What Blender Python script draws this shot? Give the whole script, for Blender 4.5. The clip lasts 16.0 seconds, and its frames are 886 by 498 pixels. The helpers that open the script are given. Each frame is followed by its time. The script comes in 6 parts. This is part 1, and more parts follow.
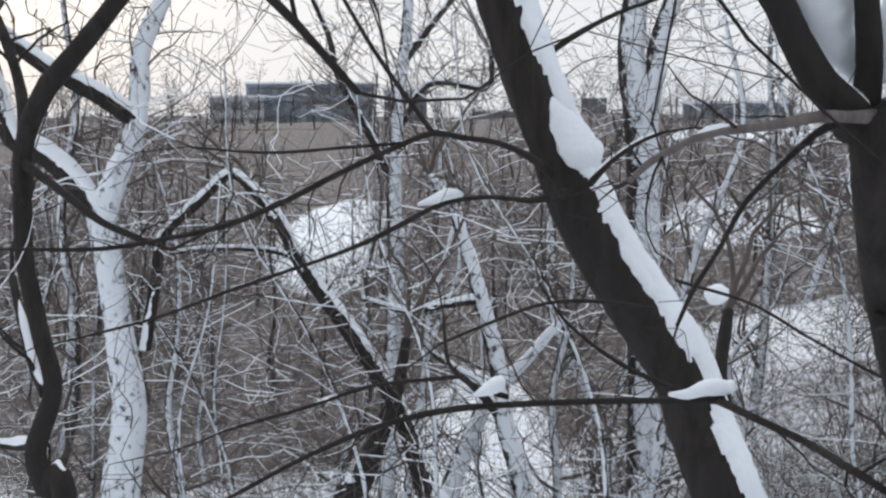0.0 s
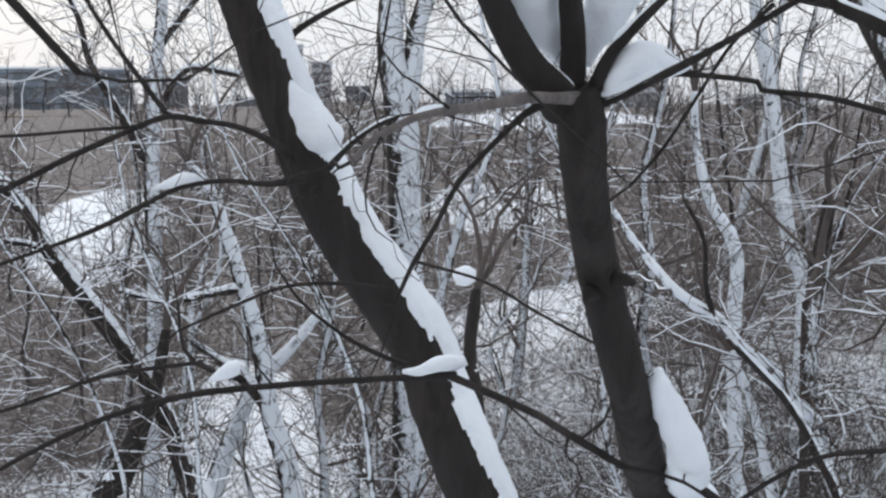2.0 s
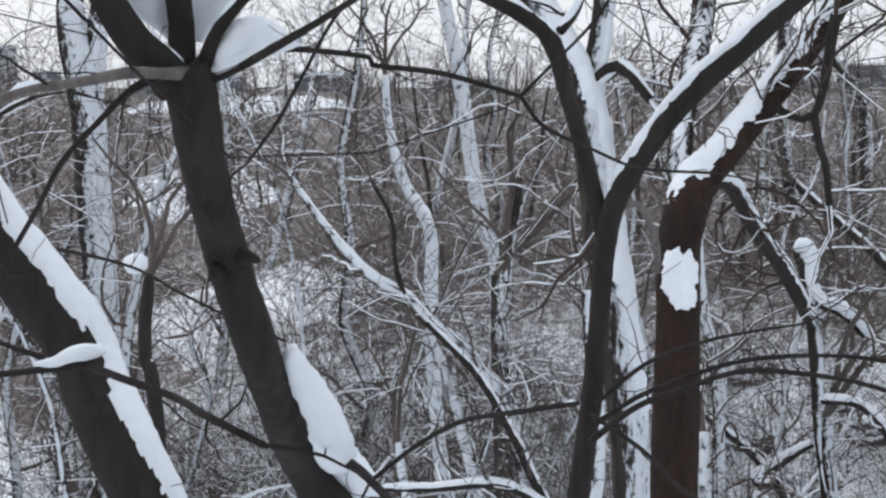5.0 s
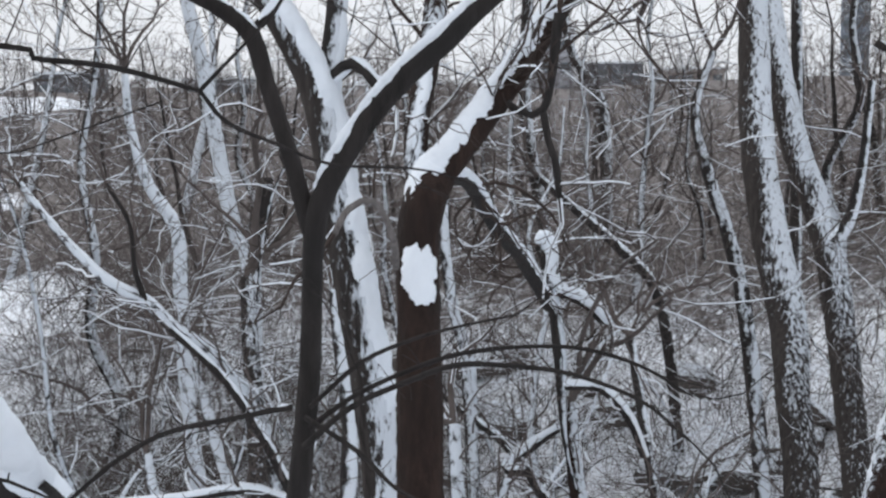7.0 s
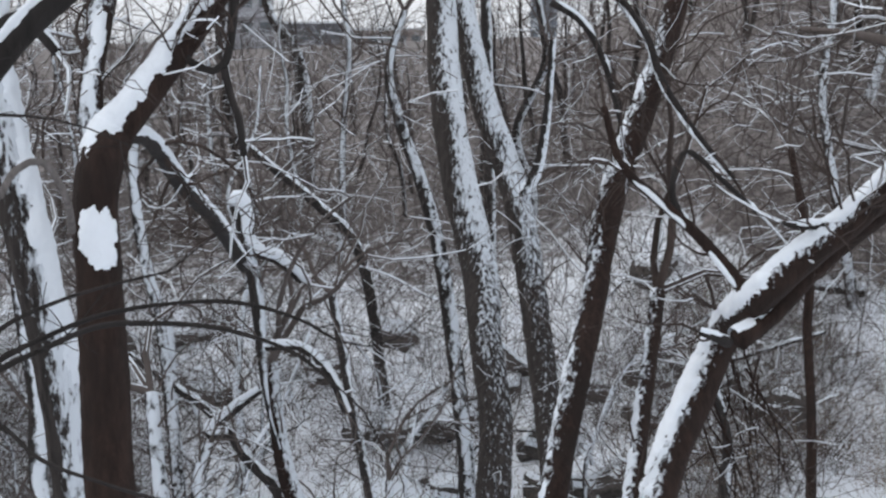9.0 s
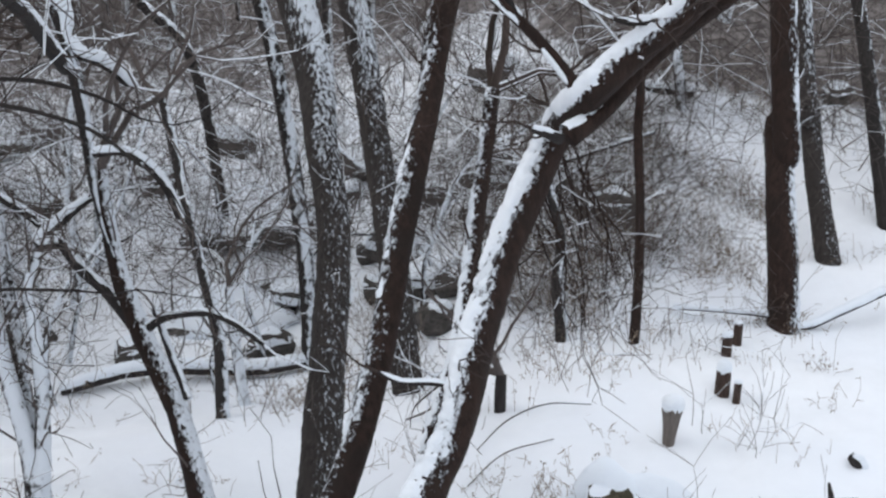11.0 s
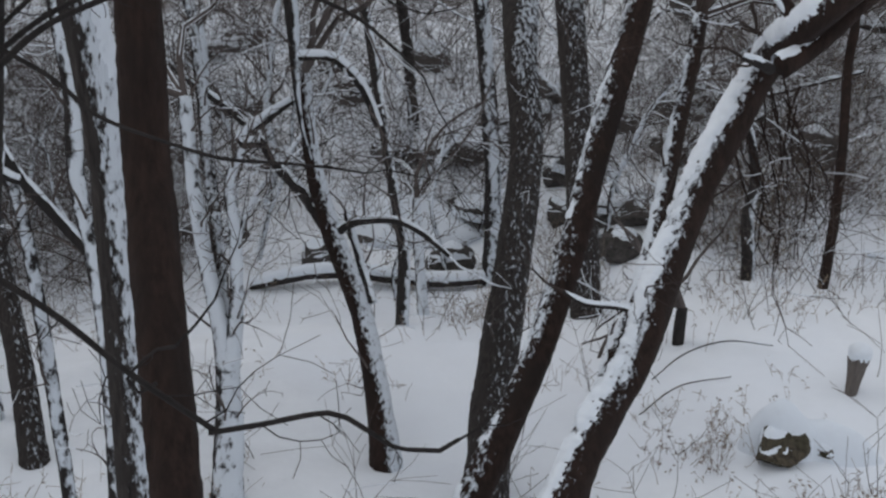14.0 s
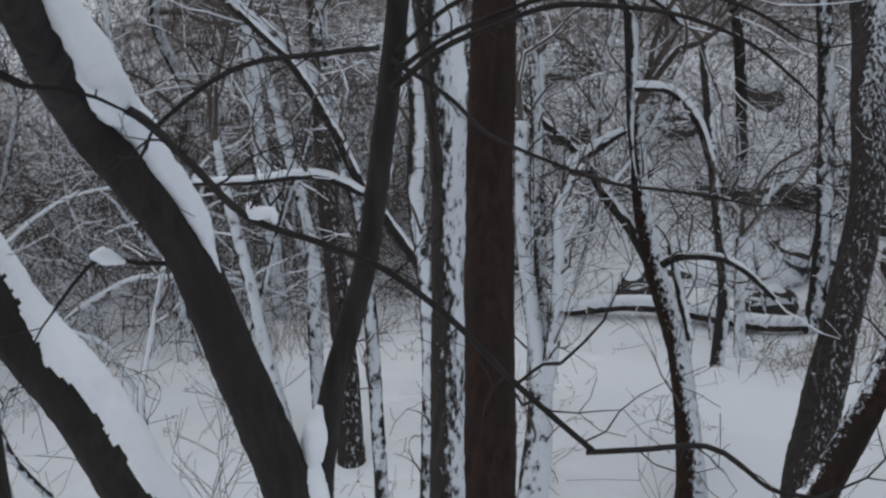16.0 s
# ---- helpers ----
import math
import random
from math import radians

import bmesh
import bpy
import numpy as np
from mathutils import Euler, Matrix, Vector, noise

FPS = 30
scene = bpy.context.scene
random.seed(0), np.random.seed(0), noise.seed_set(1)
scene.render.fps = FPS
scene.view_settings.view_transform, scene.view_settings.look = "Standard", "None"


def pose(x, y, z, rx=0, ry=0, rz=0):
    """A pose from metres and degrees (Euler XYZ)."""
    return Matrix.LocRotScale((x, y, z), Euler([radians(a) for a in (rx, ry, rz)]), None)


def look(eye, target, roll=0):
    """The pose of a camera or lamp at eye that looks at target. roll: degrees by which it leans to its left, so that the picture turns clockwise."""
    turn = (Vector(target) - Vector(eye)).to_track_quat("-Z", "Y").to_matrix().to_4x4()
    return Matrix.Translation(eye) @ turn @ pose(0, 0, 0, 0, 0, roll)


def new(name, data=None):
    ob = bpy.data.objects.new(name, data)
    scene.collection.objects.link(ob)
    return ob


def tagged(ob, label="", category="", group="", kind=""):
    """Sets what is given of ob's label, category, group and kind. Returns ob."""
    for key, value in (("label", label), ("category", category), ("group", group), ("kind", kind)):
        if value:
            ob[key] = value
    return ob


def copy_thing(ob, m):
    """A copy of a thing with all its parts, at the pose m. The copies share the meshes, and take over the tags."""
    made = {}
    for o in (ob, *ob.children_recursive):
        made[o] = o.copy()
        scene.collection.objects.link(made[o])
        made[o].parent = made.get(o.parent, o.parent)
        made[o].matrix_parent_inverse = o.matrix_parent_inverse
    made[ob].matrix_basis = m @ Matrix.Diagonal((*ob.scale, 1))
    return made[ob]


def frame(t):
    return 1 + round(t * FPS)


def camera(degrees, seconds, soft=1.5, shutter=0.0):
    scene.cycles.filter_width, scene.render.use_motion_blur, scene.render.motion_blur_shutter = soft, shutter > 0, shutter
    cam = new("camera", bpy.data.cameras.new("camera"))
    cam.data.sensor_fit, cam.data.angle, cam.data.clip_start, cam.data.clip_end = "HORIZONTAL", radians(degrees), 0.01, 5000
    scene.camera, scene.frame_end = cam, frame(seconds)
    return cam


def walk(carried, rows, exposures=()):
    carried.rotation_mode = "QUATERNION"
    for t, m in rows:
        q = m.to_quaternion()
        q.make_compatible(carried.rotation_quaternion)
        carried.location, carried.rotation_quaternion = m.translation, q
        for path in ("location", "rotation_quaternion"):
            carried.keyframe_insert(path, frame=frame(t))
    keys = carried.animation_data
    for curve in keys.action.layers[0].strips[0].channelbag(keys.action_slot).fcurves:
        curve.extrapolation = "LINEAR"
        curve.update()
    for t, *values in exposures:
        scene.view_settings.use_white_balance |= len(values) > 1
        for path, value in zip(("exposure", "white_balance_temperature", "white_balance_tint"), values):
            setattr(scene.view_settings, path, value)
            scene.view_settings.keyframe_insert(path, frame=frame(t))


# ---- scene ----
cam = camera(39.99, 16.0, soft=2.4)
PATH = [
    (0, look((0.000, 0.000, 5.000), (0.000, 3.977, 4.573), -0.22)),
    (0.5, look((0.002, -0.017, 4.999), (0.260, 3.953, 4.582), -0.20)),
    (1, look((0.021, -0.021, 4.997), (0.474, 3.929, 4.559), -0.07)),
    (1.5, look((0.043, -0.016, 4.994), (0.716, 3.901, 4.535), 0.36)),
    (2, look((0.054, -0.017, 4.991), (0.810, 3.883, 4.523), -0.01)),
    (2.5, look((0.071, -0.029, 4.993), (0.968, 3.842, 4.531), -0.36)),
    (3, look((0.083, -0.027, 4.992), (1.114, 3.810, 4.527), -0.58)),
    (3.5, look((0.106, -0.037, 4.995), (1.312, 3.748, 4.527), -0.63)),
    (4, look((0.115, -0.048, 4.992), (1.421, 3.699, 4.489), -0.78)),
    (4.2, look((0.126, -0.043, 4.989), (1.521, 3.671, 4.479), -0.63)),
    (6.3, look((0.222, -0.042, 4.974), (2.277, 3.350, 4.455), -0.82)),
    (6.5, look((0.238, -0.039, 4.974), (2.386, 3.295, 4.457), -0.84)),
    (7, look((0.264, -0.041, 4.972), (2.605, 3.158, 4.441), -0.75)),
    (7.5, look((0.299, -0.043, 4.968), (2.842, 2.991, 4.393), -0.86)),
    (8, look((0.315, -0.069, 4.967), (3.058, 2.795, 4.444), -0.73)),
    (8.5, look((0.330, -0.066, 4.961), (3.205, 2.660, 4.407), -0.47)),
    (9, look((0.357, -0.077, 4.948), (3.379, 2.457, 4.280), -0.54)),
    (9.5, look((0.373, -0.087, 4.936), (3.509, 2.267, 4.147), -0.24)),
    (10, look((0.388, -0.098, 4.913), (3.585, 2.076, 3.889), -0.32)),
    (10.2, look((0.411, -0.088, 4.906), (3.615, 2.041, 3.809), -0.25)),
    (12.3, look((0.395, -0.105, 4.863), (3.550, 1.879, 3.410), 1.14)),
    (12.5, look((0.378, -0.114, 4.858), (3.509, 1.883, 3.372), 1.27)),
    (13, look((0.366, -0.096, 4.856), (3.427, 1.941, 3.280), 1.90)),
    (13.5, look((0.349, -0.065, 4.852), (3.310, 2.142, 3.316), 1.76)),
    (14, look((0.333, -0.036, 4.854), (3.119, 2.398, 3.332), 1.79)),
    (14.5, look((0.312, -0.016, 4.848), (2.930, 2.622, 3.369), 1.33)),
    (15, look((0.290, 0.002, 4.847), (2.762, 2.785, 3.383), 1.18)),
    (15.5, look((0.272, 0.025, 4.849), (2.580, 2.943, 3.380), 1.03)),
    (16, look((0.249, 0.026, 4.848), (2.292, 3.144, 3.398), 0.52)),
]
EXPOSURES = [(0.0, -0.09), (2.0, -0.03), (4.2, 0.04), (7.0, 0.0), (9.0, 0.02), (10.2, 0.12), (12.3, -0.24), (13.0, -0.43), (14.0, -0.63), (16.0, -0.63)]
walk(cam, PATH, EXPOSURES)

# ---- light: an overcast winter sky, brighter low down ----
world = bpy.data.worlds.new("overcast_sky")
scene.world = world
world.use_nodes = True
wn, wl = world.node_tree.nodes, world.node_tree.links
sky = wn.new("ShaderNodeTexSky")
sky.sky_type, sky.sun_disc = "NISHITA", False
sky.sun_elevation, sky.sun_rotation = radians(14), radians(-25)
sky.air_density, sky.dust_density, sky.ozone_density = 1.0, 3.0, 1.5
cloud = wn.new("ShaderNodeTexNoise")
cloud.inputs["Scale"].default_value, cloud.inputs["Detail"].default_value = 2.5, 4
ramp = wn.new("ShaderNodeValToRGB")
ramp.color_ramp.elements[0].color, ramp.color_ramp.elements[1].color = (8.4, 8.9, 9.8, 1), (10.4, 10.6, 11.0, 1)
wl.new(cloud.outputs["Fac"], ramp.inputs["Fac"])
veil = wn.new("ShaderNodeMix")
veil.data_type = "RGBA"
veil.inputs[0].default_value = 0.93
wl.new(sky.outputs[0], veil.inputs[6])
wl.new(ramp.outputs[0], veil.inputs[7])
# an overcast sky is brighter overhead than low down
up, rise, lift = wn.new("ShaderNodeTexCoord"), wn.new("ShaderNodeSeparateXYZ"), wn.new("ShaderNodeMapRange")
lift.inputs["To Min"].default_value, lift.inputs["To Max"].default_value = 1.05, 1.5
wl.new(up.outputs["Generated"], rise.inputs[0])
wl.new(rise.outputs["Z"], lift.inputs["Value"])
dome = wn.new("ShaderNodeVectorMath")
dome.operation = "SCALE"
wl.new(veil.outputs[2], dome.inputs[0])
wl.new(lift.outputs[0], dome.inputs["Scale"])
wl.new(dome.outputs[0], wn["Background"].inputs["Color"])
wn["Background"].inputs["Strength"].default_value = 0.088
sun = new("sun", bpy.data.lights.new("sun", "SUN"))
sun.data.energy, sun.data.angle, sun.data.color = 0.6, radians(25), (1.0, 0.95, 0.9)
sun.matrix_world = look((0, 0, 30), (10, -22, 14))

def material(name, base, rough=0.9, scale=12.0, dark=0.55, light=1.35, stretch=(1, 1, 0.18), bump=0.5, second=None, bump_scale=None):
    m = bpy.data.materials.new(name)
    m.use_nodes = True
    n, l = m.node_tree.nodes, m.node_tree.links
    p = n["Principled BSDF"]
    p.inputs["Roughness"].default_value = rough
    p.inputs["Specular IOR Level"].default_value = 0.25
    co = n.new("ShaderNodeTexCoord")
    mp = n.new("ShaderNodeMapping")
    mp.inputs["Scale"].default_value = stretch
    l.new(co.outputs["Object"], mp.inputs["Vector"])
    a = n.new("ShaderNodeTexNoise")
    a.inputs["Scale"].default_value, a.inputs["Detail"].default_value, a.inputs["Roughness"].default_value = scale, 8, 0.65
    l.new(mp.outputs[0], a.inputs["Vector"])
    b = n.new("ShaderNodeTexNoise")
    b.inputs["Scale"].default_value, b.inputs["Detail"].default_value = scale * 0.13, 4
    l.new(co.outputs["Object"], b.inputs["Vector"])
    r = n.new("ShaderNodeValToRGB")
    r.color_ramp.elements[0].position, r.color_ramp.elements[1].position = 0.32, 0.72
    r.color_ramp.elements[0].color = (*[c * dark for c in base], 1)
    r.color_ramp.elements[1].color = (*[min(0.95, c * light) for c in base], 1)
    l.new(a.outputs["Fac"], r.inputs["Fac"])
    x = n.new("ShaderNodeMix")
    x.data_type = "RGBA"
    x.inputs[7].default_value = (*(second or [c * 0.8 for c in base]), 1)
    s = n.new("ShaderNodeMapRange")
    s.inputs["From Min"].default_value, s.inputs["From Max"].default_value = 0.45, 0.7
    l.new(b.outputs["Fac"], s.inputs["Value"])
    l.new(s.outputs[0], x.inputs[0])
    l.new(r.outputs["Color"], x.inputs[6])
    l.new(x.outputs[2], p.inputs["Base Color"])
    h = a
    if bump_scale:
        h = n.new("ShaderNodeTexNoise")
        h.inputs["Scale"].default_value, h.inputs["Detail"].default_value = bump_scale, 6
        l.new(co.outputs["Object"], h.inputs["Vector"])
    k = n.new("ShaderNodeBump")
    k.inputs["Strength"].default_value, k.inputs["Distance"].default_value = bump, 0.02
    l.new(h.outputs["Fac"], k.inputs["Height"])
    l.new(k.outputs[0], p.inputs["Normal"])
    return m


MATS = {
    "bark": material("bark", (0.031, 0.027, 0.0257), scale=30, light=1.5, second=(0.025, 0.0225, 0.022), bump=0.7),
    "bark_red": material("bark_red", (0.026, 0.0155, 0.0122), scale=26, light=1.6, second=(0.020, 0.0135, 0.0115), stretch=(1, 1, 0.3), bump=0.7),
    "bark_rough": material("bark_rough", (0.047, 0.040, 0.037), scale=34, dark=0.3, light=1.6, stretch=(1, 1, 0.14), bump=1.0),
    "twig": material("twig", (0.115, 0.097, 0.090), scale=9),
    "twig_dark": material("twig_dark", (0.06, 0.045, 0.039), scale=9),
    "twig_grey": material("twig_grey", (0.16, 0.145, 0.14), scale=40),
    "twig_far": material("twig_far", (0.135, 0.114, 0.107), scale=2, stretch=(1, 1, 1)),
    "snow": material("snow", (0.80, 0.845, 0.90), rough=0.75, scale=7, dark=0.96, light=1.03, stretch=(1, 1, 1), bump=0.35, second=(0.77, 0.825, 0.89), bump_scale=28),
    "ground_snow": material("ground_snow", (0.84, 0.87, 0.91), rough=0.8, scale=3, dark=0.95, light=1.03, stretch=(1, 1, 1), bump=0.5, second=(0.80, 0.84, 0.90), bump_scale=9),
    "rock": material("rock", (0.078, 0.071, 0.066), scale=9, dark=0.4, light=1.7, stretch=(1, 1, 1.6), bump=1.0),
    "mossy_rock": material("mossy_rock", (0.075, 0.062, 0.045), scale=22, dark=0.35, light=1.8, stretch=(1, 1, 1), bump=1.0, second=(0.06, 0.058, 0.035)),
    "straw": material("straw", (0.27, 0.215, 0.165), scale=9, second=(0.13, 0.098, 0.078), stretch=(1, 1, 1)),
    "dry_leaf": material("dry_leaf", (0.36, 0.30, 0.25), scale=14, second=(0.2, 0.15, 0.12), stretch=(1, 1, 1)),
    "post_wood": material("post_wood", (0.058, 0.039, 0.032), scale=30, dark=0.5, light=1.5),
    "post_grey": material("post_grey", (0.15, 0.13, 0.118), scale=30, dark=0.6, light=1.3),
    # concrete is lightened, with distance haze put into its colour
    "concrete": material("concrete", (0.48, 0.49, 0.53), scale=1.2, dark=0.85, light=1.1, stretch=(1, 1, 1), bump=0.1),
    "brick_wall": material("brick_wall", (0.42, 0.37, 0.35), scale=1.5, dark=0.85, light=1.1, stretch=(1, 1, 1), bump=0.1),
    "dark_wall": material("dark_wall", (0.20, 0.21, 0.235), scale=1.2, dark=0.8, light=1.15, stretch=(1, 1, 1), bump=0.1),
    "blue_wall": material("blue_wall", (0.24, 0.28, 0.33), scale=1.2, dark=0.8, light=1.15, stretch=(1, 1, 1), bump=0.1),
    "tan_wall": material("tan_wall", (0.33, 0.28, 0.22), scale=1.2, dark=0.8, light=1.15, stretch=(1, 1, 1), bump=0.1),
}


def cling(m, size, stretch):
    """Flecks of wind-blown snow on a bark, where the stem's own cover asks for them."""
    n, l = m.node_tree.nodes, m.node_tree.links
    p = n["Principled BSDF"]
    co, mp, at = n.new("ShaderNodeTexCoord"), n.new("ShaderNodeMapping"), n.new("ShaderNodeAttribute")
    at.attribute_name = "snow_stuck"
    mp.inputs["Scale"].default_value = (1, 1, stretch)
    l.new(co.outputs["Object"], mp.inputs["Vector"])
    f = n.new("ShaderNodeTexNoise")
    f.inputs["Scale"].default_value, f.inputs["Detail"].default_value, f.inputs["Roughness"].default_value = size, 5, 0.65
    l.new(mp.outputs[0], f.inputs["Vector"])
    s = n.new("ShaderNodeMath")
    s.operation = "MULTIPLY_ADD"
    s.inputs[1].default_value = 1.6
    l.new(f.outputs["Fac"], s.inputs[0])
    l.new(at.outputs["Fac"], s.inputs[2])
    c = n.new("ShaderNodeMapRange")
    c.interpolation_type = "SMOOTHSTEP"
    c.inputs["From Min"].default_value, c.inputs["From Max"].default_value = 1.20, 1.42
    l.new(s.outputs[0], c.inputs["Value"])
    x = n.new("ShaderNodeMix")
    x.data_type = "RGBA"
    x.inputs[7].default_value = (0.72, 0.77, 0.83, 1)
    l.new(c.outputs[0], x.inputs[0])
    l.new(p.inputs["Base Color"].links[0].from_socket, x.inputs[6])
    l.new(x.outputs[2], p.inputs["Base Color"])
    k = n.new("ShaderNodeBump")
    k.inputs["Strength"].default_value, k.inputs["Distance"].default_value = 0.7, 0.03
    l.new(c.outputs[0], k.inputs["Height"])
    l.new(p.inputs["Normal"].links[0].from_socket, k.inputs["Normal"])
    l.new(k.outputs[0], p.inputs["Normal"])


for key, size, stretch in (("bark", 13, 0.7), ("bark_red", 30, 0.5), ("bark_rough", 36, 0.35)):
    cling(MATS[key], size, stretch)
# ground: snow, with dead leaves and brush showing through where the wood stands, and tree shade painted in
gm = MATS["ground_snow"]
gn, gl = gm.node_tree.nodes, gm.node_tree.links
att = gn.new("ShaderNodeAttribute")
att.attribute_name = "brush_and_shade"
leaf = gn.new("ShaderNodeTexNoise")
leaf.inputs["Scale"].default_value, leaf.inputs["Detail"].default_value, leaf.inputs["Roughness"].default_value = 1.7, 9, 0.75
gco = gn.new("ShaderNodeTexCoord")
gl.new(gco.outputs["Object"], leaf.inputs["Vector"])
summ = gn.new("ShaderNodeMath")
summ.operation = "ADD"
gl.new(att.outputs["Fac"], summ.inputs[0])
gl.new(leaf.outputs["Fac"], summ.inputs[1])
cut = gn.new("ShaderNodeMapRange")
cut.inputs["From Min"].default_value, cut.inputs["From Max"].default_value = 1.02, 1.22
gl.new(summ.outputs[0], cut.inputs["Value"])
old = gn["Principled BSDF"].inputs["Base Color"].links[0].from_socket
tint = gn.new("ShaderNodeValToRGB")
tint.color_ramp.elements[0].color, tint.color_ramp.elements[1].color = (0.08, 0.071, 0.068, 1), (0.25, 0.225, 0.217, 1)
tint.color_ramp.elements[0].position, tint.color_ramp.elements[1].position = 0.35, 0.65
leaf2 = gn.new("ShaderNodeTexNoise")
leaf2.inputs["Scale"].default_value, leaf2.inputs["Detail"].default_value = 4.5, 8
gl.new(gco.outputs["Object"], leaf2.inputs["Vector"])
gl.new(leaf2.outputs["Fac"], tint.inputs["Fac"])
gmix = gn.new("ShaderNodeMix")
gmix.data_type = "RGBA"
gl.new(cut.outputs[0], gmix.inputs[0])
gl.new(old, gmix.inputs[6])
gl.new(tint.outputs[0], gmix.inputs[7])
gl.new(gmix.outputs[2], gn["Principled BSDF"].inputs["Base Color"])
GLASS = bpy.data.materials.new("window_glass")
GLASS.use_nodes = True
# pale base colour stands in for reflected sky and distance haze
GLASS.node_tree.nodes["Principled BSDF"].inputs["Base Color"].default_value = (0.15, 0.17, 0.19, 1)
GLASS.node_tree.nodes["Principled BSDF"].inputs["Roughness"].default_value = 0.12
MATS["window_glass"] = GLASS


# ---- mesh tools ----
class Shape:
    """Vertices and faces of one mesh, gathered piece by piece."""

    def __init__(self):
        self.v, self.f, self.n = [], [], 0

    def add(self, verts, faces):
        self.v.append(np.asarray(verts, float).reshape(-1, 3))
        self.f.extend([tuple(i + self.n for i in q) for q in faces])
        self.n += len(self.v[-1])

    def stamp(self, other, m):
        """Another shape's pieces, moved by the matrix m."""
        v = np.concatenate(other.v)
        r = np.array(m)
        self.v.append(v @ r[:3, :3].T + r[:3, 3])
        self.f.extend([tuple(i + self.n for i in q) for q in other.f])
        self.n += len(v)

    def object(self, name, mat, parent=None, smooth=True, label="", kind="", cover=None):
        me = bpy.data.meshes.new(name)
        if self.v:
            v = np.concatenate(self.v)
            size = np.array([len(q) for q in self.f], np.int32)
            index = np.fromiter((i for q in self.f for i in q), np.int64, int(size.sum()))
            used = np.unique(index)
            if len(used) < len(v):
                # no loose points
                v, index = v[used], np.searchsorted(used, index)
            me.vertices.add(len(v))
            me.vertices.foreach_set("co", v.ravel())
            me.loops.add(int(size.sum()))
            me.loops.foreach_set("vertex_index", index.astype(np.int32))
            me.polygons.add(len(size))
            me.polygons.foreach_set("loop_start", np.concatenate(([0], np.cumsum(size)[:-1])).astype(np.int32))
            me.polygons.foreach_set("use_smooth", np.full(len(size), smooth))
        me.materials.append(MATS[mat])
        me.update(calc_edges=True)
        me.validate()
        if cover is not None:
            me.attributes.new("snow_stuck", "FLOAT", "POINT").data.foreach_set("value", np.ravel(cover).astype(np.float32))
        ob = new(name, me)
        ob.parent = parent
        tagged(ob, label=label, kind=kind)
        return ob


def unit(a):
    return a / max(math.sqrt(a[0] * a[0] + a[1] * a[1] + a[2] * a[2]), 1e-9)


def cross(a, b):
    return np.array((a[1] * b[2] - a[2] * b[1], a[2] * b[0] - a[0] * b[2], a[0] * b[1] - a[1] * b[0]))


def spline(pts, step):
    """A smooth curve through (x, y, z, r) points, about step metres between samples."""
    p = np.array(pts, float)
    p = np.vstack([2 * p[0] - p[1], p, 2 * p[-1] - p[-2]])
    out = []
    for i in range(1, len(p) - 2):
        a, b, c, d = p[i - 1:i + 3]
        n = max(1, int(np.linalg.norm(c[:3] - b[:3]) / step))
        for k in range(n):
            t = k / n
            out.append(0.5 * (2 * b + (c - a) * t + (2 * a - 5 * b + 4 * c - d) * t * t + (3 * b - a - 3 * c + d) * t ** 3))
    out.append(p[-2])
    out = np.array(out)
    out[:, 3] = np.maximum(out[:, 3], 0.002)
    return out


def frames(path):
    """Tangents and two normals along a path, with as little twist as may be."""
    t = np.gradient(path[:, :3], axis=0)
    t /= np.maximum(np.linalg.norm(t, axis=1), 1e-9)[:, None]
    u = unit(np.cross(t[0], (0.3, 1, 0.2)))
    us = []
    for k in t:
        u = unit(u - k * (u @ k))
        us.append(u)
    us = np.array(us)
    return t, us, np.cross(t, us)


def thin_tube(shape, path):
    """A three-sided twig."""
    t = unit(path[-1, :3] - path[0, :3])
    u = unit(cross(t, (0.31, 0.9, 0.2)))
    w = cross(t, u)
    d = np.array((u, -0.5 * u + 0.866 * w, -0.5 * u - 0.866 * w))
    n = len(path)
    shape.add(path[:, None, :3] + path[:, 3][:, None, None] * d[None], [(3 * i + j, 3 * i + (j + 1) % 3, 3 * i + 3 + (j + 1) % 3, 3 * i + 3 + j) for i in range(n - 1) for j in range(3)])


def tube(shape, path, sides, rough=0.0, seed=0, cap=True):
    t, u, w = frames(path)
    n = len(path)
    a = np.arange(sides) * 2 * math.pi / sides
    rng = np.random.default_rng(seed)
    r = path[:, 3][:, None] * np.ones((n, sides))
    if rough:
        wob = rng.normal(0, 1, (n, sides))
        slow = rng.normal(0, 1, (n // 6 + 2, sides))
        i = np.arange(n) / 6
        k = i.astype(int)
        slow = slow[k] * (1 - (i - k))[:, None] + slow[k + 1] * (i - k)[:, None]
        r = r * (1 + rough * (0.5 * wob + slow))
    v = path[:, None, :3] + r[..., None] * (np.cos(a)[None, :, None] * u[:, None] + np.sin(a)[None, :, None] * w[:, None])
    f = [(i * sides + j, i * sides + (j + 1) % sides, (i + 1) * sides + (j + 1) % sides, (i + 1) * sides + j) for i in range(n - 1) for j in range(sides)]
    if cap and sides > 3:
        f.append(tuple(range(sides - 1, -1, -1)))
        f.append(tuple(range((n - 1) * sides, n * sides)))
    shape.add(v, f)


def smooth_noise(n, every, rng):
    c = rng.uniform(-1, 1, int(n / every) + 3)
    i = np.arange(n) / every
    k = i.astype(int)
    s = i - k
    s = s * s * (3 - 2 * s)
    return c[k] * (1 - s) + c[k + 1] * s


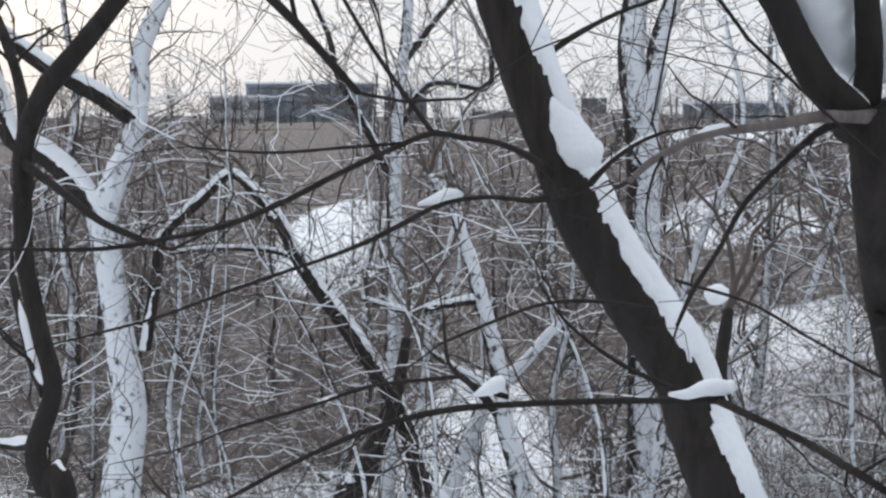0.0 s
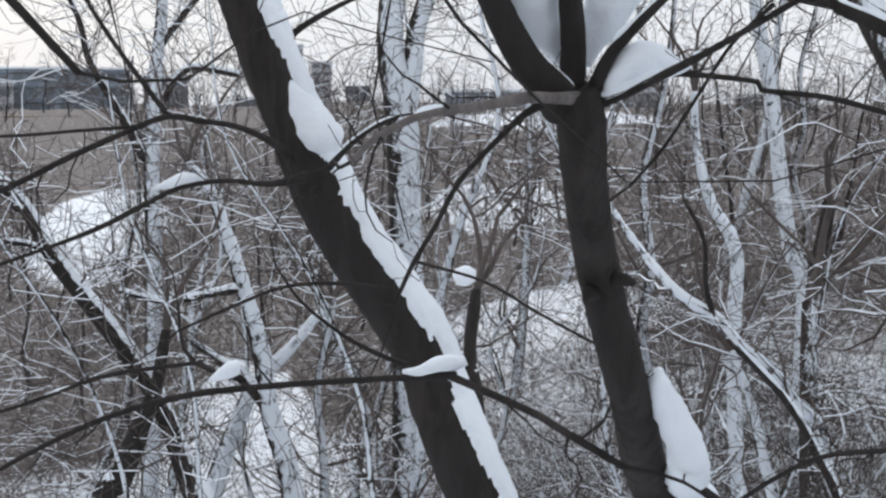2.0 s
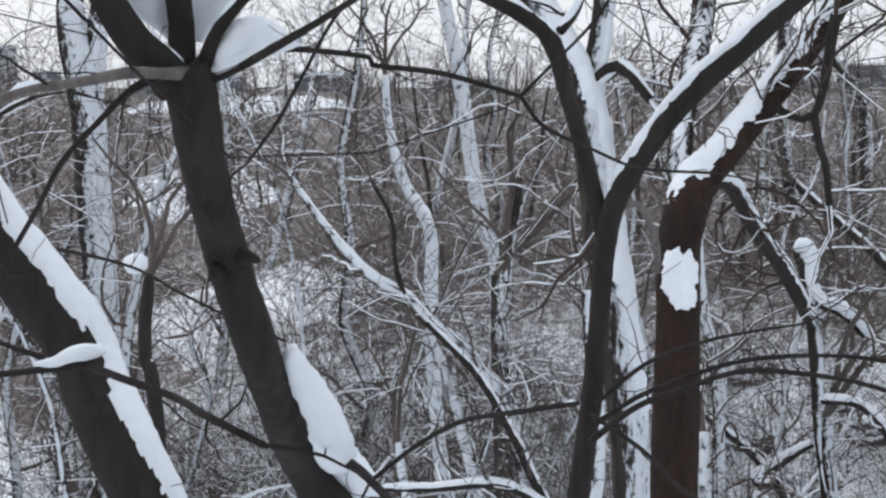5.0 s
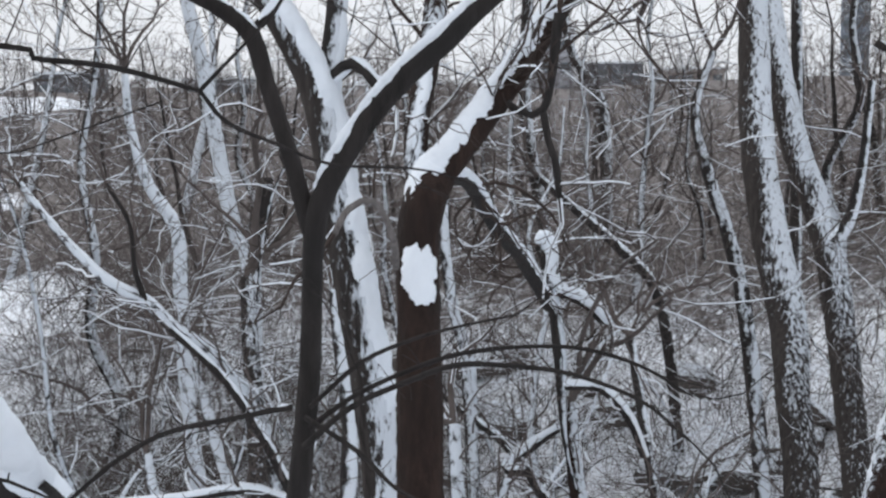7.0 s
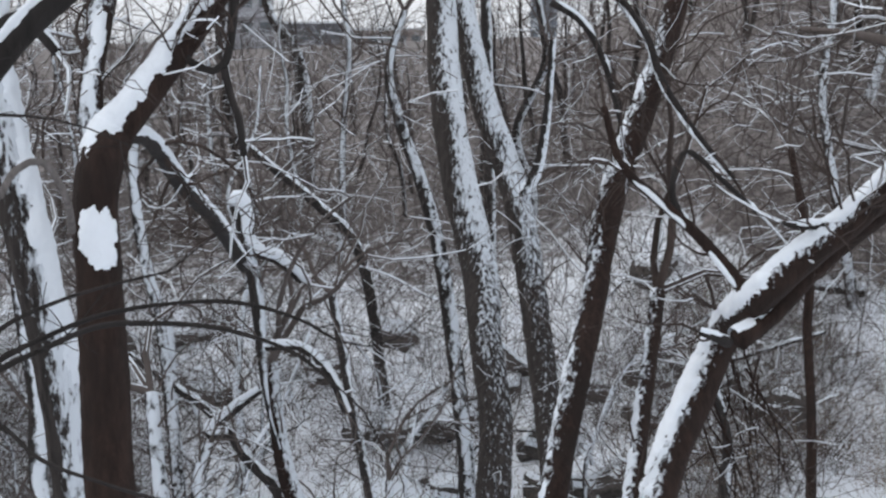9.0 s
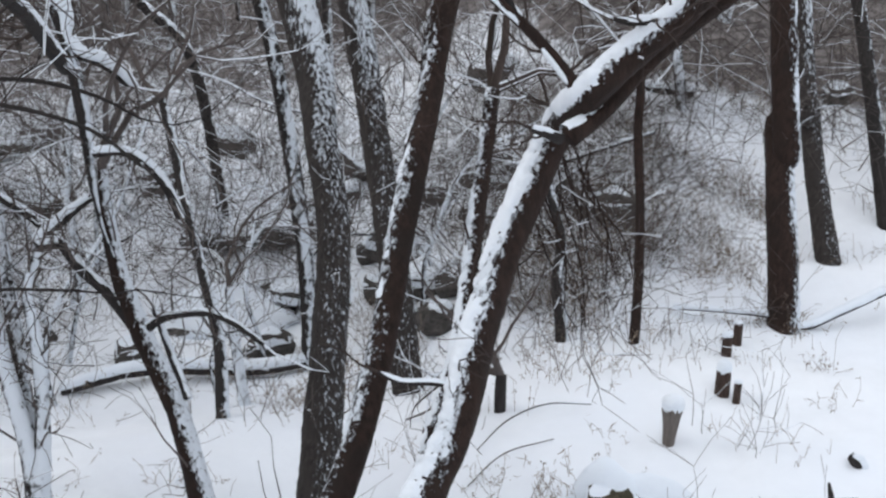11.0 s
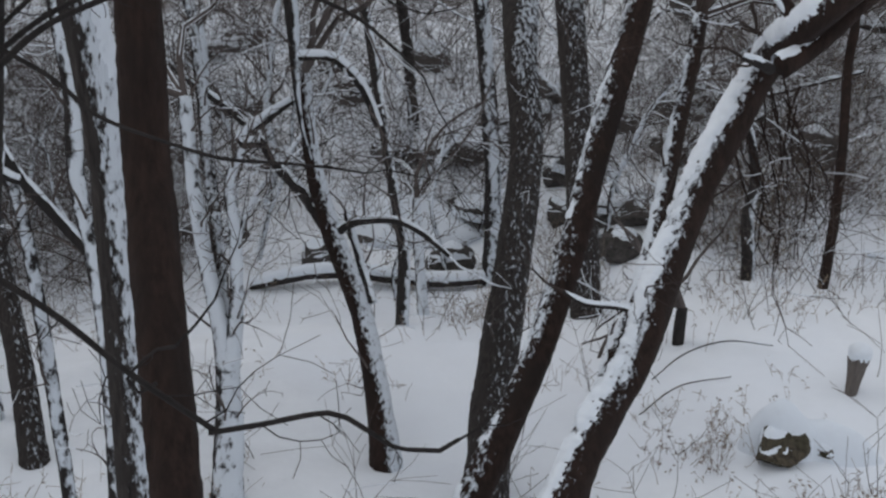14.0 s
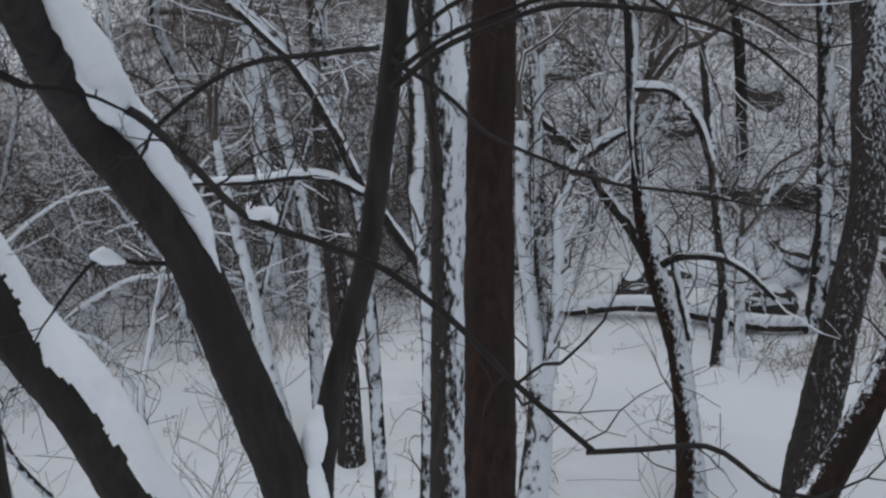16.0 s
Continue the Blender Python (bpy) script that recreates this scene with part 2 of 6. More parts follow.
def stuck(path, sides, amount, toward, seed, low=None):
    """How much wind-blown snow clings to each point of a tube, 0 to 1."""
    t, u, w = frames(path)
    a = np.arange(sides) * 2 * math.pi / sides
    d = np.cos(a)[None, :, None] * u[:, None] + np.sin(a)[None, :, None] * w[:, None]
    g = np.array(toward, float)
    face = d @ (g / np.linalg.norm(g))
    b = np.array([[noise.noise(Vector((p[0] * 3 + k[0], p[1] * 3 + k[1] + seed, p[2] * 1.6))) for k in q] for p, q in zip(path, d)])
    v = 0.5 + 0.55 * (face - 0.75 + 0.8 * amount) + 0.3 * b
    if low:
        v = np.minimum(v, (low[2] + (0.75 - low[2]) * smoothstep(low[0], low[1], path[:, 2]))[:, None])
    return np.clip(v, 0, 0.70)


def snow_shell(shape, path, amount, toward, seed=0, sides=24, deep=0.014, grain=0.6, reach=0.0, fade=0.0, fleck=1.0, slope=1.3, wave=0.35, size=1.0, low=None):
    """Snow on the side of a stem that faces toward; where it thins out it dips under the bark, which gives it a ragged margin."""
    t, u, w = frames(path)
    n = len(path)
    a = np.arange(sides) * 2 * math.pi / sides
    d = np.cos(a)[None, :, None] * u[:, None] + np.sin(a)[None, :, None] * w[:, None]
    g = np.array(toward, float)
    g = g[None] - t * (t @ g)[:, None]
    g /= np.maximum(np.linalg.norm(g, axis=1), 1e-6)[:, None]
    face = np.einsum("ijk,ik->ij", d, g)
    level = np.sqrt(np.maximum(0, 1 - t[:, 2] ** 2))
    edge = 1.25 - 0.6 * amount - reach * (level - 0.6) if reach else np.full(n, 0.75 - 0.8 * amount)
    edge = edge + fade * np.abs(np.linspace(-1, 1, n)) ** 2
    if low:
        edge = edge + 1.5 * (1 - smoothstep(low[0], low[1], path[:, 2]))
    s = np.zeros((n, sides))
    for i in range(n):
        r = path[i, 3]
        for j in range(sides):
            if face[i, j] < -0.55:
                s[i, j] = -1
                continue
            q = (path[i, :3] + d[i, j] * r) / size
            v = noise.noise(Vector((q[0] * 13 + seed, q[1] * 13, q[2] * 7)) * fleck) + 0.75 * noise.noise(Vector((q[0] * 45, q[1] * 45 + seed, q[2] * 26)) * fleck)
            b = noise.noise(Vector((q[0] * 2.6, q[1] * 2.6 + seed, q[2] * 1.7)))
            s[i, j] = (face[i, j] - edge[i]) * slope + grain * v + wave * b
    lift = np.where(s > 0, deep * np.sqrt(np.clip(s, 0, 1)), np.maximum(s * 0.03, -0.006) * size)
    lift = np.maximum(lift, -0.5 * path[:, 3][:, None])
    v = path[:, None, :3] + (path[:, 3][:, None] * 1.01 + lift)[..., None] * d
    on = s > 0
    some = on[:-1] | on[1:]
    some = some | np.roll(some, -1, axis=1)
    f = []
    for i, j in zip(*np.nonzero(some)):
        k = (j + 1) % sides
        f.append((i * sides + j, i * sides + k, (i + 1) * sides + k, (i + 1) * sides + j))
    if f:
        shape.add(v, f)


def snow_ridge(shape, path, amount, seed=0, arc=5, size=1.0):
    """Snow lying on a thin branch, in lengths with tapered ends."""
    rng = np.random.default_rng(seed)
    n = len(path)
    t = np.gradient(path[:, :3], axis=0)
    t /= np.maximum(np.linalg.norm(t, axis=1), 1e-9)[:, None]
    level = np.sqrt(np.maximum(0, 1 - t[:, 2] ** 2))
    step = np.median(np.linalg.norm(np.diff(path[:, :3], axis=0), axis=1))
    big = smooth_noise(n, max(2.0, 0.30 * size / step), rng) + 0.6 * smooth_noise(n, max(1.5, 0.08 * size / step), rng)
    wob = 1 + 0.2 * smooth_noise(n, max(1.5, 0.06 * size / step), rng)
    cover = np.clip(amount * 2.2 - 1.25 + big + (level - 0.75), -1, 1)
    runs, cur = [], []
    for i in range(n):
        if cover[i] > 0:
            cur.append(i)
        else:
            runs.append(cur)
            cur = []
    runs.append(cur)
    for run in runs:
        m = len(run)
        if m < 3:
            continue
        vs = []
        for k, i in enumerate(run):
            side = unit(cross(t[i], (0, 0, 1)))
            up = cross(side, t[i])
            end = math.sqrt(min(1, min(k, m - 1 - k) / max(1.5, min(m * 0.3, 0.05 * size / step))))
            r = path[i, 3]
            wide = r * 0.85 * wob[i] * (0.3 + 0.7 * end)
            tall = (0.6 * r + 0.007 * size) * end * (0.6 + 0.6 * cover[i]) * wob[i]
            for j in range(arc):
                q = -1 + 2 * j / (arc - 1)
                under = math.sqrt(max(0.0, 1 - min(1.0, (abs(q) * wide / r)) ** 2)) * r
                vs.append(path[i, :3] + side * q * wide + up * (under * 0.97 + tall * (1 - q * q) ** 0.6 - 0.002 * size))
        shape.add(vs, [(a * arc + b, a * arc + b + 1, (a + 1) * arc + b + 1, (a + 1) * arc + b) for a in range(m - 1) for b in range(arc - 1)])


def twig_snow(shape, path, rng, amount):
    """A thin ridge of snow on a twig."""
    n = len(path)
    t = path[-1, :3] - path[0, :3]
    t = unit(t)
    if rng.random() > amount * (0.25 + 0.9 * (1 - abs(t[2]))):
        return
    side = unit(cross(t, (0, 0, 1)))
    vs = []
    for i in range(n):
        r = path[i, 3]
        vs += [path[i, :3] - side * r * 1.1, path[i, :3] + np.array((0, 0, r * 1.1 + 0.004)), path[i, :3] + side * r * 1.1]
    shape.add(vs, [(3 * i + j, 3 * i + j + 1, 3 * i + j + 4, 3 * i + j + 3) for i in range(n - 1) for j in (0, 1)])


def wander(p, d, length, r0, r1, n, rng, bend, rise):
    """A crooked path from p along d."""
    out = [(*p, r0)]
    d = unit(np.array(d, float))
    p = np.array(p, float)
    curl = rng.normal(0, bend * 0.5, 3)
    for k in range(n):
        d = unit(d + rng.normal(0, bend, 3) + curl + np.array((0, 0, rise)))
        p = p + d * length / n
        out.append((*p, r0 + (r1 - r0) * (k + 1) / n))
    return np.array(out)


def spray(wood, snow, p, d, r, length, level, rng, amount, bend=0.22, rise=0.05, kids=5, sides=4, cutoff=0.003):
    """A branch with its side branches, down to twigs."""
    cheap = cutoff > 0.0029 and sides == 3 or cutoff > 0.006
    n = (3, 2, 1)[2 - min(level, 2)] if cheap else (6 if level > 1 else (4 if level else 2))
    path = wander(p, d, length, r, max(r * 0.35, cutoff), n, rng, bend, rise)
    if level > 1 and not cheap:
        tube(wood, path, sides, cap=False)
    else:
        thin_tube(wood, path)
    twig_snow(snow, path, rng, amount if r > 0.007 else amount * 0.45)
    if level <= 0:
        return
    for k in range(kids):
        i = rng.integers(1, n + 1) if k else n
        q = path[i]
        t = unit(path[i, :3] - path[i - 1, :3])
        side = unit(cross(t, rng.normal(0, 1, 3)))
        spray(wood, snow, q[:3], t * rng.uniform(0.5, 1.1) + side, max(q[3] * 0.62, cutoff), length * rng.uniform(0.45, 0.75), level - 1, rng, amount, bend, rise, max(2, kids - 1), sides, cutoff)


def smoothstep(a, b, x):
    t = np.clip((x - a) / (b - a), 0, 1)
    return t * t * (3 - 2 * t)


# ---- ground ----
TRACK = [(2.4, 11.6), (3.4, 10.35), (4.3, 9.8), (5.75, 9.25), (7.2, 8.6)]


def height(x, y):
    """The bank below the camera, the clearing, the stream, the far bank and the hills."""
    r = math.hypot(x - 0.2, y)
    yaw = math.degrees(math.atan2(x - 0.2, y))
    right = float(smoothstep(-2, 24, yaw))
    base = -2.3 + 1.55 * right
    z = base + (3.4 - base) * (1 - float(smoothstep(0.3, 9.5, r))) ** 1.5
    z -= 0.9 * right * float(smoothstep(10.5, 14.5, r)) * (1 - float(smoothstep(50, 62, yaw))) - 0.35 * float(smoothstep(50, 66, yaw)) * float(smoothstep(7, 12, r))
    z += 2.2 * right * float(smoothstep(15.5, 27, r)) * (1 - float(smoothstep(60, 75, yaw)))
    z += (0.1 + 0.22 * max(0.0, r - 14)) * float(smoothstep(55, 70, yaw)) * float(smoothstep(11, 20, r)) * (1 - float(smoothstep(80, 200, r)))
    z += (4.6 - base - 1.4 * right) * float(smoothstep(26, 130, r))
    # an unseen bank added behind the camera, to hold back light from there
    behind = float(smoothstep(-0.1, -0.6, math.cos(math.radians(yaw - 30)))) if r > 0.01 else 0.0
    z += behind * 9.5 * float(smoothstep(1.0, 9, r))
    soft = min(1.0, r / 6)
    z += soft * (0.22 * noise.noise(Vector((x * 0.32, y * 0.32, 0))) + 0.09 * noise.noise(Vector((x * 1.1, y * 1.1, 3))) + 0.03 * noise.noise(Vector((x * 3.4, y * 3.4, 7))))
    if 2 < x < 8 and 8 < y < 12.5:
        # a trodden track across the clearing
        near = 9.0
        for (ax, ay), (bx, by) in zip(TRACK[:-1], TRACK[1:]):
            s = min(1.0, max(0.0, ((x - ax) * (bx - ax) + (y - ay) * (by - ay)) / ((bx - ax) ** 2 + (by - ay) ** 2)))
            near = min(near, math.hypot(x - ax - s * (bx - ax), y - ay - s * (by - ay)))
        z -= 0.16 * math.exp(-(near / 0.2) ** 2)
    z += float(smoothstep(30, 200, r)) * 1.6 * noise.noise(Vector((x * 0.02, y * 0.02, 5)))
    return z


CLEARINGS = [(-4.8, 58, 3.0, 11), (13, 54, 2.8, 7), (29, 100, 9, 9), (0.7, 24, 1.6, 9), (8, 28, 2.5, 4)]


def build_ground():
    g = Shape()
    rings, r = [], 0.4
    while r < 2800:
        rings.append(r)
        r += min(0.05 * r, 0.17) if r < 20 else 0.055 * r
    turns = [radians(-32 + 122 * k / 240) for k in range(240)] + [radians(90 + 238 * k / 40) for k in range(40)]
    steps = len(turns)
    vs = [(0.2, 0, height(0.2, 0))]
    for r in rings:
        for a in turns:
            x, y = 0.2 + r * math.sin(a), r * math.cos(a)
            vs.append((x, y, height(x, y)))
    f = [(0, 1 + (k + 1) % steps, 1 + k) for k in range(steps)]
    for i in range(len(rings) - 1):
        o = 1 + i * steps
        f += [(o + k, o + (k + 1) % steps, o + steps + (k + 1) % steps, o + steps + k) for k in range(steps)]
    g.add(vs, f)
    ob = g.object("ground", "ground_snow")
    cover = ob.data.attributes.new("brush_and_shade", "FLOAT", "POINT")
    mask = []
    for x, y, z in vs:
        r, yaw = math.hypot(x - 0.2, y), math.degrees(math.atan2(x - 0.2, y))
        edge = (29 if yaw > 25 else 24) - 7 * float(smoothstep(52, 60, yaw)) - 1.5 * float(smoothstep(61, 66, yaw)) + 5 * noise.noise(Vector((x * 0.12, y * 0.12, 1)))
        m = float(smoothstep(edge - 3, edge + 3, r))
        m *= 1 - 0.25 * float(smoothstep(5, 9, yaw)) * (1 - float(smoothstep(24, 30, yaw))) * (1 - float(smoothstep(38, 50, r)))
        # browner towards the back: brush, plus painted shade under the trees
        m = max(m, (0.24 + 0.46 * float(smoothstep(19, 26, r)) - 0.3 * float(smoothstep(63, 69, yaw))) * float(smoothstep(14.5, 17, r)) * float(smoothstep(0, 8, yaw)))
        for cx, cy, ca, cb in CLEARINGS:
            q = ((x - cx) / ca) ** 2 + ((y - cy) / cb) ** 2 + 0.5 * noise.noise(Vector((x * 0.3, y * 0.3, 2)))
            m *= float(smoothstep(0.6, 1.5, q))
        # the added bank behind the camera is browned too, so it throws less light
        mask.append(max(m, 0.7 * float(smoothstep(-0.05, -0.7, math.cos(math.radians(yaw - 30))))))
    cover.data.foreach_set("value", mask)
    tagged(ob, "snow-covered ground of a wooded valley with a clearing", "ground", kind="structure")


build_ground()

# ---- the trees near the camera: stems as (x, y, z, radius) ----
TREES = {}
TREES["maple"] = [
    ("trunk", "bark", 0, 0, [(1.23, 1.92, 3.14, 0.06), (1.16, 1.95, 3.46, 0.054), (1.12, 1.95, 3.6, 0.051), (1.07, 1.96, 3.76, 0.047), (1.02, 1.95, 3.91, 0.045), (0.98, 1.95, 4.03, 0.042), (0.93, 1.94, 4.13, 0.041), (0.86, 1.91, 4.24, 0.039), (0.79, 1.91, 4.35, 0.038), (0.65, 1.63, 4.57, 0.031), (0.61, 1.59, 4.67, 0.03), (0.57, 1.55, 4.78, 0.029), (0.53, 1.48, 4.89, 0.029), (0.51, 1.44, 4.98, 0.031), (0.5, 1.43, 5.01, 0.028)]),
    ("limb", "bark", 0.3, 0, [(0.49, 1.45, 4.99, 0.027), (0.47, 1.43, 5.01, 0.023), (0.44, 1.43, 5.04, 0.021), (0.41, 1.43, 5.09, 0.019), (0.39, 1.43, 5.13, 0.018), (0.34, 1.43, 5.2, 0.017)]),
    ("limb", "bark", 0, 0, [(0.5, 1.45, 5.01, 0.018), (0.5, 1.44, 5.06, 0.016), (0.49, 1.42, 5.11, 0.015), (0.48, 1.42, 5.2, 0.014)]),
    ("limb", "bark", 0.6, 0, [(0.52, 1.44, 4.99, 0.0101), (0.53, 1.41, 5.04, 0.0086), (0.55, 1.4, 5.07, 0.0072), (0.59, 1.36, 5.12, 0.0050), (0.63, 1.33, 5.16, 0.0043)]),
    ("limb", "bark", 0.4, 0, [(0.52, 1.44, 4.99, 0.0094), (0.56, 1.39, 5.01, 0.0065), (0.6, 1.32, 5.04, 0.0050), (0.64, 1.27, 5.07, 0.0036), (0.69, 1.21, 5.11, 0.0036), (0.72, 1.16, 5.14, 0.0029)]),
    ("limb", "bark", 0, 0, [(0.53, 1.44, 4.99, 0.0058), (0.57, 1.44, 5.02, 0.0043), (0.63, 1.43, 5.03, 0.0036), (0.73, 1.41, 5.02, 0.0036), (0.73, 1.4, 5.01, 0.0036), (0.82, 1.39, 5.0, 0.0036), (0.92, 1.36, 4.97, 0.0029)]),
    ("limb", "bark", 0, 0, [(0.92, 1.36, 4.97, 0.0029), (0.96, 1.37, 4.93, 0.0029), (1.03, 1.37, 4.9, 0.0022), (1.11, 1.37, 4.87, 0.0022), (1.22, 1.35, 4.86, 0.0022)]),
    ("limb", "bark", 0, 0, [(0.92, 1.36, 4.97, 0.0029), (0.95, 1.33, 5.01, 0.0022), (0.99, 1.3, 5.06, 0.0022), (1.01, 1.28, 5.1, 0.0022)]),
    ("limb", "twig_grey", 0.2, 0, [(0.5, 1.42, 5.0, 0.009), (0.46, 1.39, 5.0, 0.007), (0.42, 1.37, 5.0, 0.007), (0.37, 1.39, 4.99, 0.006), (0.31, 1.43, 4.98, 0.005), (0.26, 1.49, 4.95, 0.005), (0.24, 1.56, 4.92, 0.004)]),
    ("limb", "bark", 0.1, 0, [(0.47, 1.41, 5.0, 0.0072), (0.43, 1.41, 4.98, 0.0050), (0.39, 1.42, 4.94, 0.0036), (0.35, 1.41, 4.9, 0.0036), (0.32, 1.4, 4.85, 0.0029), (0.29, 1.4, 4.8, 0.0029), (0.27, 1.39, 4.76, 0.0022)]),
    ("limb", "bark", 0.1, 0, [(0.66, 1.23, 5.1, 0.0029), (0.64, 1.29, 5.06, 0.0022), (0.62, 1.34, 5.0, 0.0022), (0.6, 1.39, 4.94, 0.0022), (0.58, 1.45, 4.89, 0.0022)]),
    ("stub", "bark", 0, 0, [(0.59, 1.54, 4.76, 0.012), (0.6, 1.51, 4.76, 0.008), (0.6, 1.49, 4.76, 0.005)]),
    ("stub", "bark", 0, 0, [(0.56, 1.54, 4.74, 0.013), (0.55, 1.53, 4.74, 0.008), (0.55, 1.54, 4.73, 0.004)]),
    ("second_stem", "bark", 0.62, 0, [(1.23, 1.94, 3.18, 0.036), (1.22, 1.96, 3.43, 0.029), (1.24, 1.98, 3.55, 0.027), (1.25, 1.95, 3.71, 0.025), (1.28, 1.92, 3.87, 0.023), (1.31, 1.9, 4.02, 0.022), (1.35, 1.87, 4.41, 0.02), (1.34, 1.83, 4.57, 0.019), (1.32, 1.78, 4.71, 0.019), (1.33, 1.76, 4.79, 0.02), (1.39, 1.73, 4.9, 0.02), (1.45, 1.7, 4.98, 0.021), (1.52, 1.66, 5.05, 0.02), (1.59, 1.63, 5.12, 0.019), (1.67, 1.59, 5.19, 0.018)]),
    ("limb", "bark", 0.35, 0, [(1.32, 1.78, 4.71, 0.017), (1.31, 1.79, 4.76, 0.016), (1.29, 1.81, 4.87, 0.015), (1.27, 1.84, 4.98, 0.015), (1.25, 1.85, 5.06, 0.016), (1.22, 1.88, 5.1, 0.015), (1.17, 1.9, 5.13, 0.013), (1.12, 1.94, 5.16, 0.011)]),
    ("limb", "bark", 0.8, 0, [(1.26, 1.84, 5.08, 0.0094), (1.31, 1.87, 5.12, 0.0079), (1.36, 1.91, 5.19, 0.0065)]),
    ("limb", "bark", 0.12, 0, [(0.82, 1.9, 4.35, 0.0086), (0.83, 1.81, 4.37, 0.0079), (0.82, 1.67, 4.38, 0.0072), (0.81, 1.49, 4.37, 0.0058), (0.82, 1.34, 4.34, 0.0050), (0.89, 1.28, 4.31, 0.0043), (0.95, 1.23, 4.28, 0.0043), (1.01, 1.16, 4.22, 0.0043), (1.07, 1.11, 4.14, 0.0043), (1.15, 1.05, 4.05, 0.0043)]),
    ("limb", "bark", 0.05, 0, [(1.14, 1.05, 4.05, 0.0036), (1.2, 1.02, 4.05, 0.0036), (1.28, 0.98, 4.05, 0.0036), (1.31, 0.95, 4.03, 0.0036), (1.35, 0.93, 3.99, 0.0029), (1.38, 0.91, 3.98, 0.0036), (1.41, 0.9, 3.97, 0.0036), (1.44, 0.89, 3.98, 0.0029)]),
    ("limb", "bark", 0.05, 0, [(1.11, 1.11, 4.11, 0.0029), (1.09, 1.12, 4.1, 0.0022), (1.08, 1.13, 4.12, 0.0022), (1.12, 1.12, 4.15, 0.0022), (1.14, 1.11, 4.15, 0.0029)]),
    ("limb", "bark", 0.1, 0, [(1.32, 1.81, 4.37, 0.0058), (1.36, 1.74, 4.43, 0.0050), (1.41, 1.66, 4.48, 0.0043), (1.48, 1.58, 4.52, 0.0043), (1.55, 1.48, 4.54, 0.0036), (1.61, 1.4, 4.54, 0.0036), (1.65, 1.31, 4.52, 0.0029), (1.67, 1.24, 4.49, 0.0022)]),
    ("limb", "bark", 0.1, 0, [(1.33, 1.83, 4.4, 0.0043), (1.41, 1.78, 4.48, 0.0043), (1.49, 1.73, 4.52, 0.0036), (1.56, 1.69, 4.54, 0.0029), (1.65, 1.63, 4.56, 0.0022)]),
    ("limb", "bark", 0.15, 0, [(1.27, 1.79, 4.42, 0.0058), (1.14, 1.75, 4.43, 0.0050), (1.01, 1.71, 4.44, 0.0043), (0.92, 1.69, 4.42, 0.0043), (0.85, 1.74, 4.35, 0.0036)]),
    ("limb", "bark", 0.1, 0, [(1.31, 1.81, 4.39, 0.0050), (1.34, 1.68, 4.35, 0.0043), (1.35, 1.58, 4.31, 0.0036), (1.38, 1.47, 4.29, 0.0029), (1.41, 1.35, 4.28, 0.0029), (1.44, 1.25, 4.29, 0.0022), (1.46, 1.16, 4.3, 0.0022)]),
    ("limb", "bark", 0.1, 0, [(1.3, 1.8, 4.34, 0.0065), (1.35, 1.72, 4.42, 0.0058), (1.41, 1.64, 4.47, 0.0050), (1.45, 1.55, 4.51, 0.0050), (1.49, 1.46, 4.52, 0.0043), (1.53, 1.35, 4.52, 0.0036), (1.58, 1.25, 4.49, 0.0029), (1.58, 1.15, 4.45, 0.0022)]),
    ("limb", "bark", 0.3, 0, [(0.95, 1.95, 4.04, 0.0050), (0.88, 1.97, 4.05, 0.0043), (0.83, 2.0, 4.06, 0.0043), (0.78, 1.99, 4.03, 0.0036), (0.74, 2.0, 3.98, 0.0029)]),
    ("limb", "bark", 0.12, 0, [(0.45, 1.91, 4.55, 0.0072), (0.36, 1.95, 4.54, 0.0058), (0.25, 1.99, 4.53, 0.0058), (0.11, 2.01, 4.52, 0.0058), (0.0, 2.01, 4.51, 0.0058), (-0.12, 2.01, 4.48, 0.0050), (-0.24, 2.0, 4.43, 0.0043), (-0.37, 2.0, 4.36, 0.0036), (-0.46, 1.99, 4.32, 0.0029)]),
    ("limb", "bark", 0.2, 0, [(0.44, 1.91, 4.55, 0.0072), (0.49, 1.87, 4.53, 0.0065), (0.56, 1.84, 4.5, 0.0065), (0.58, 1.7, 4.5, 0.0065), (0.65, 1.65, 4.46, 0.0058)]),
    ("limb", "bark", 0.2, 0, [(0.39, 2.04, 4.54, 0.0058), (0.32, 2.06, 4.57, 0.0043), (0.27, 2.08, 4.6, 0.0036), (0.21, 2.11, 4.65, 0.0029), (0.17, 2.13, 4.71, 0.0022)]),
    ("limb", "bark", 0.2, 0, [(0.11, 2.02, 4.53, 0.0050), (0.05, 2.03, 4.55, 0.0043), (0.01, 2.06, 4.58, 0.0036), (-0.0, 2.08, 4.66, 0.0022)]),
]
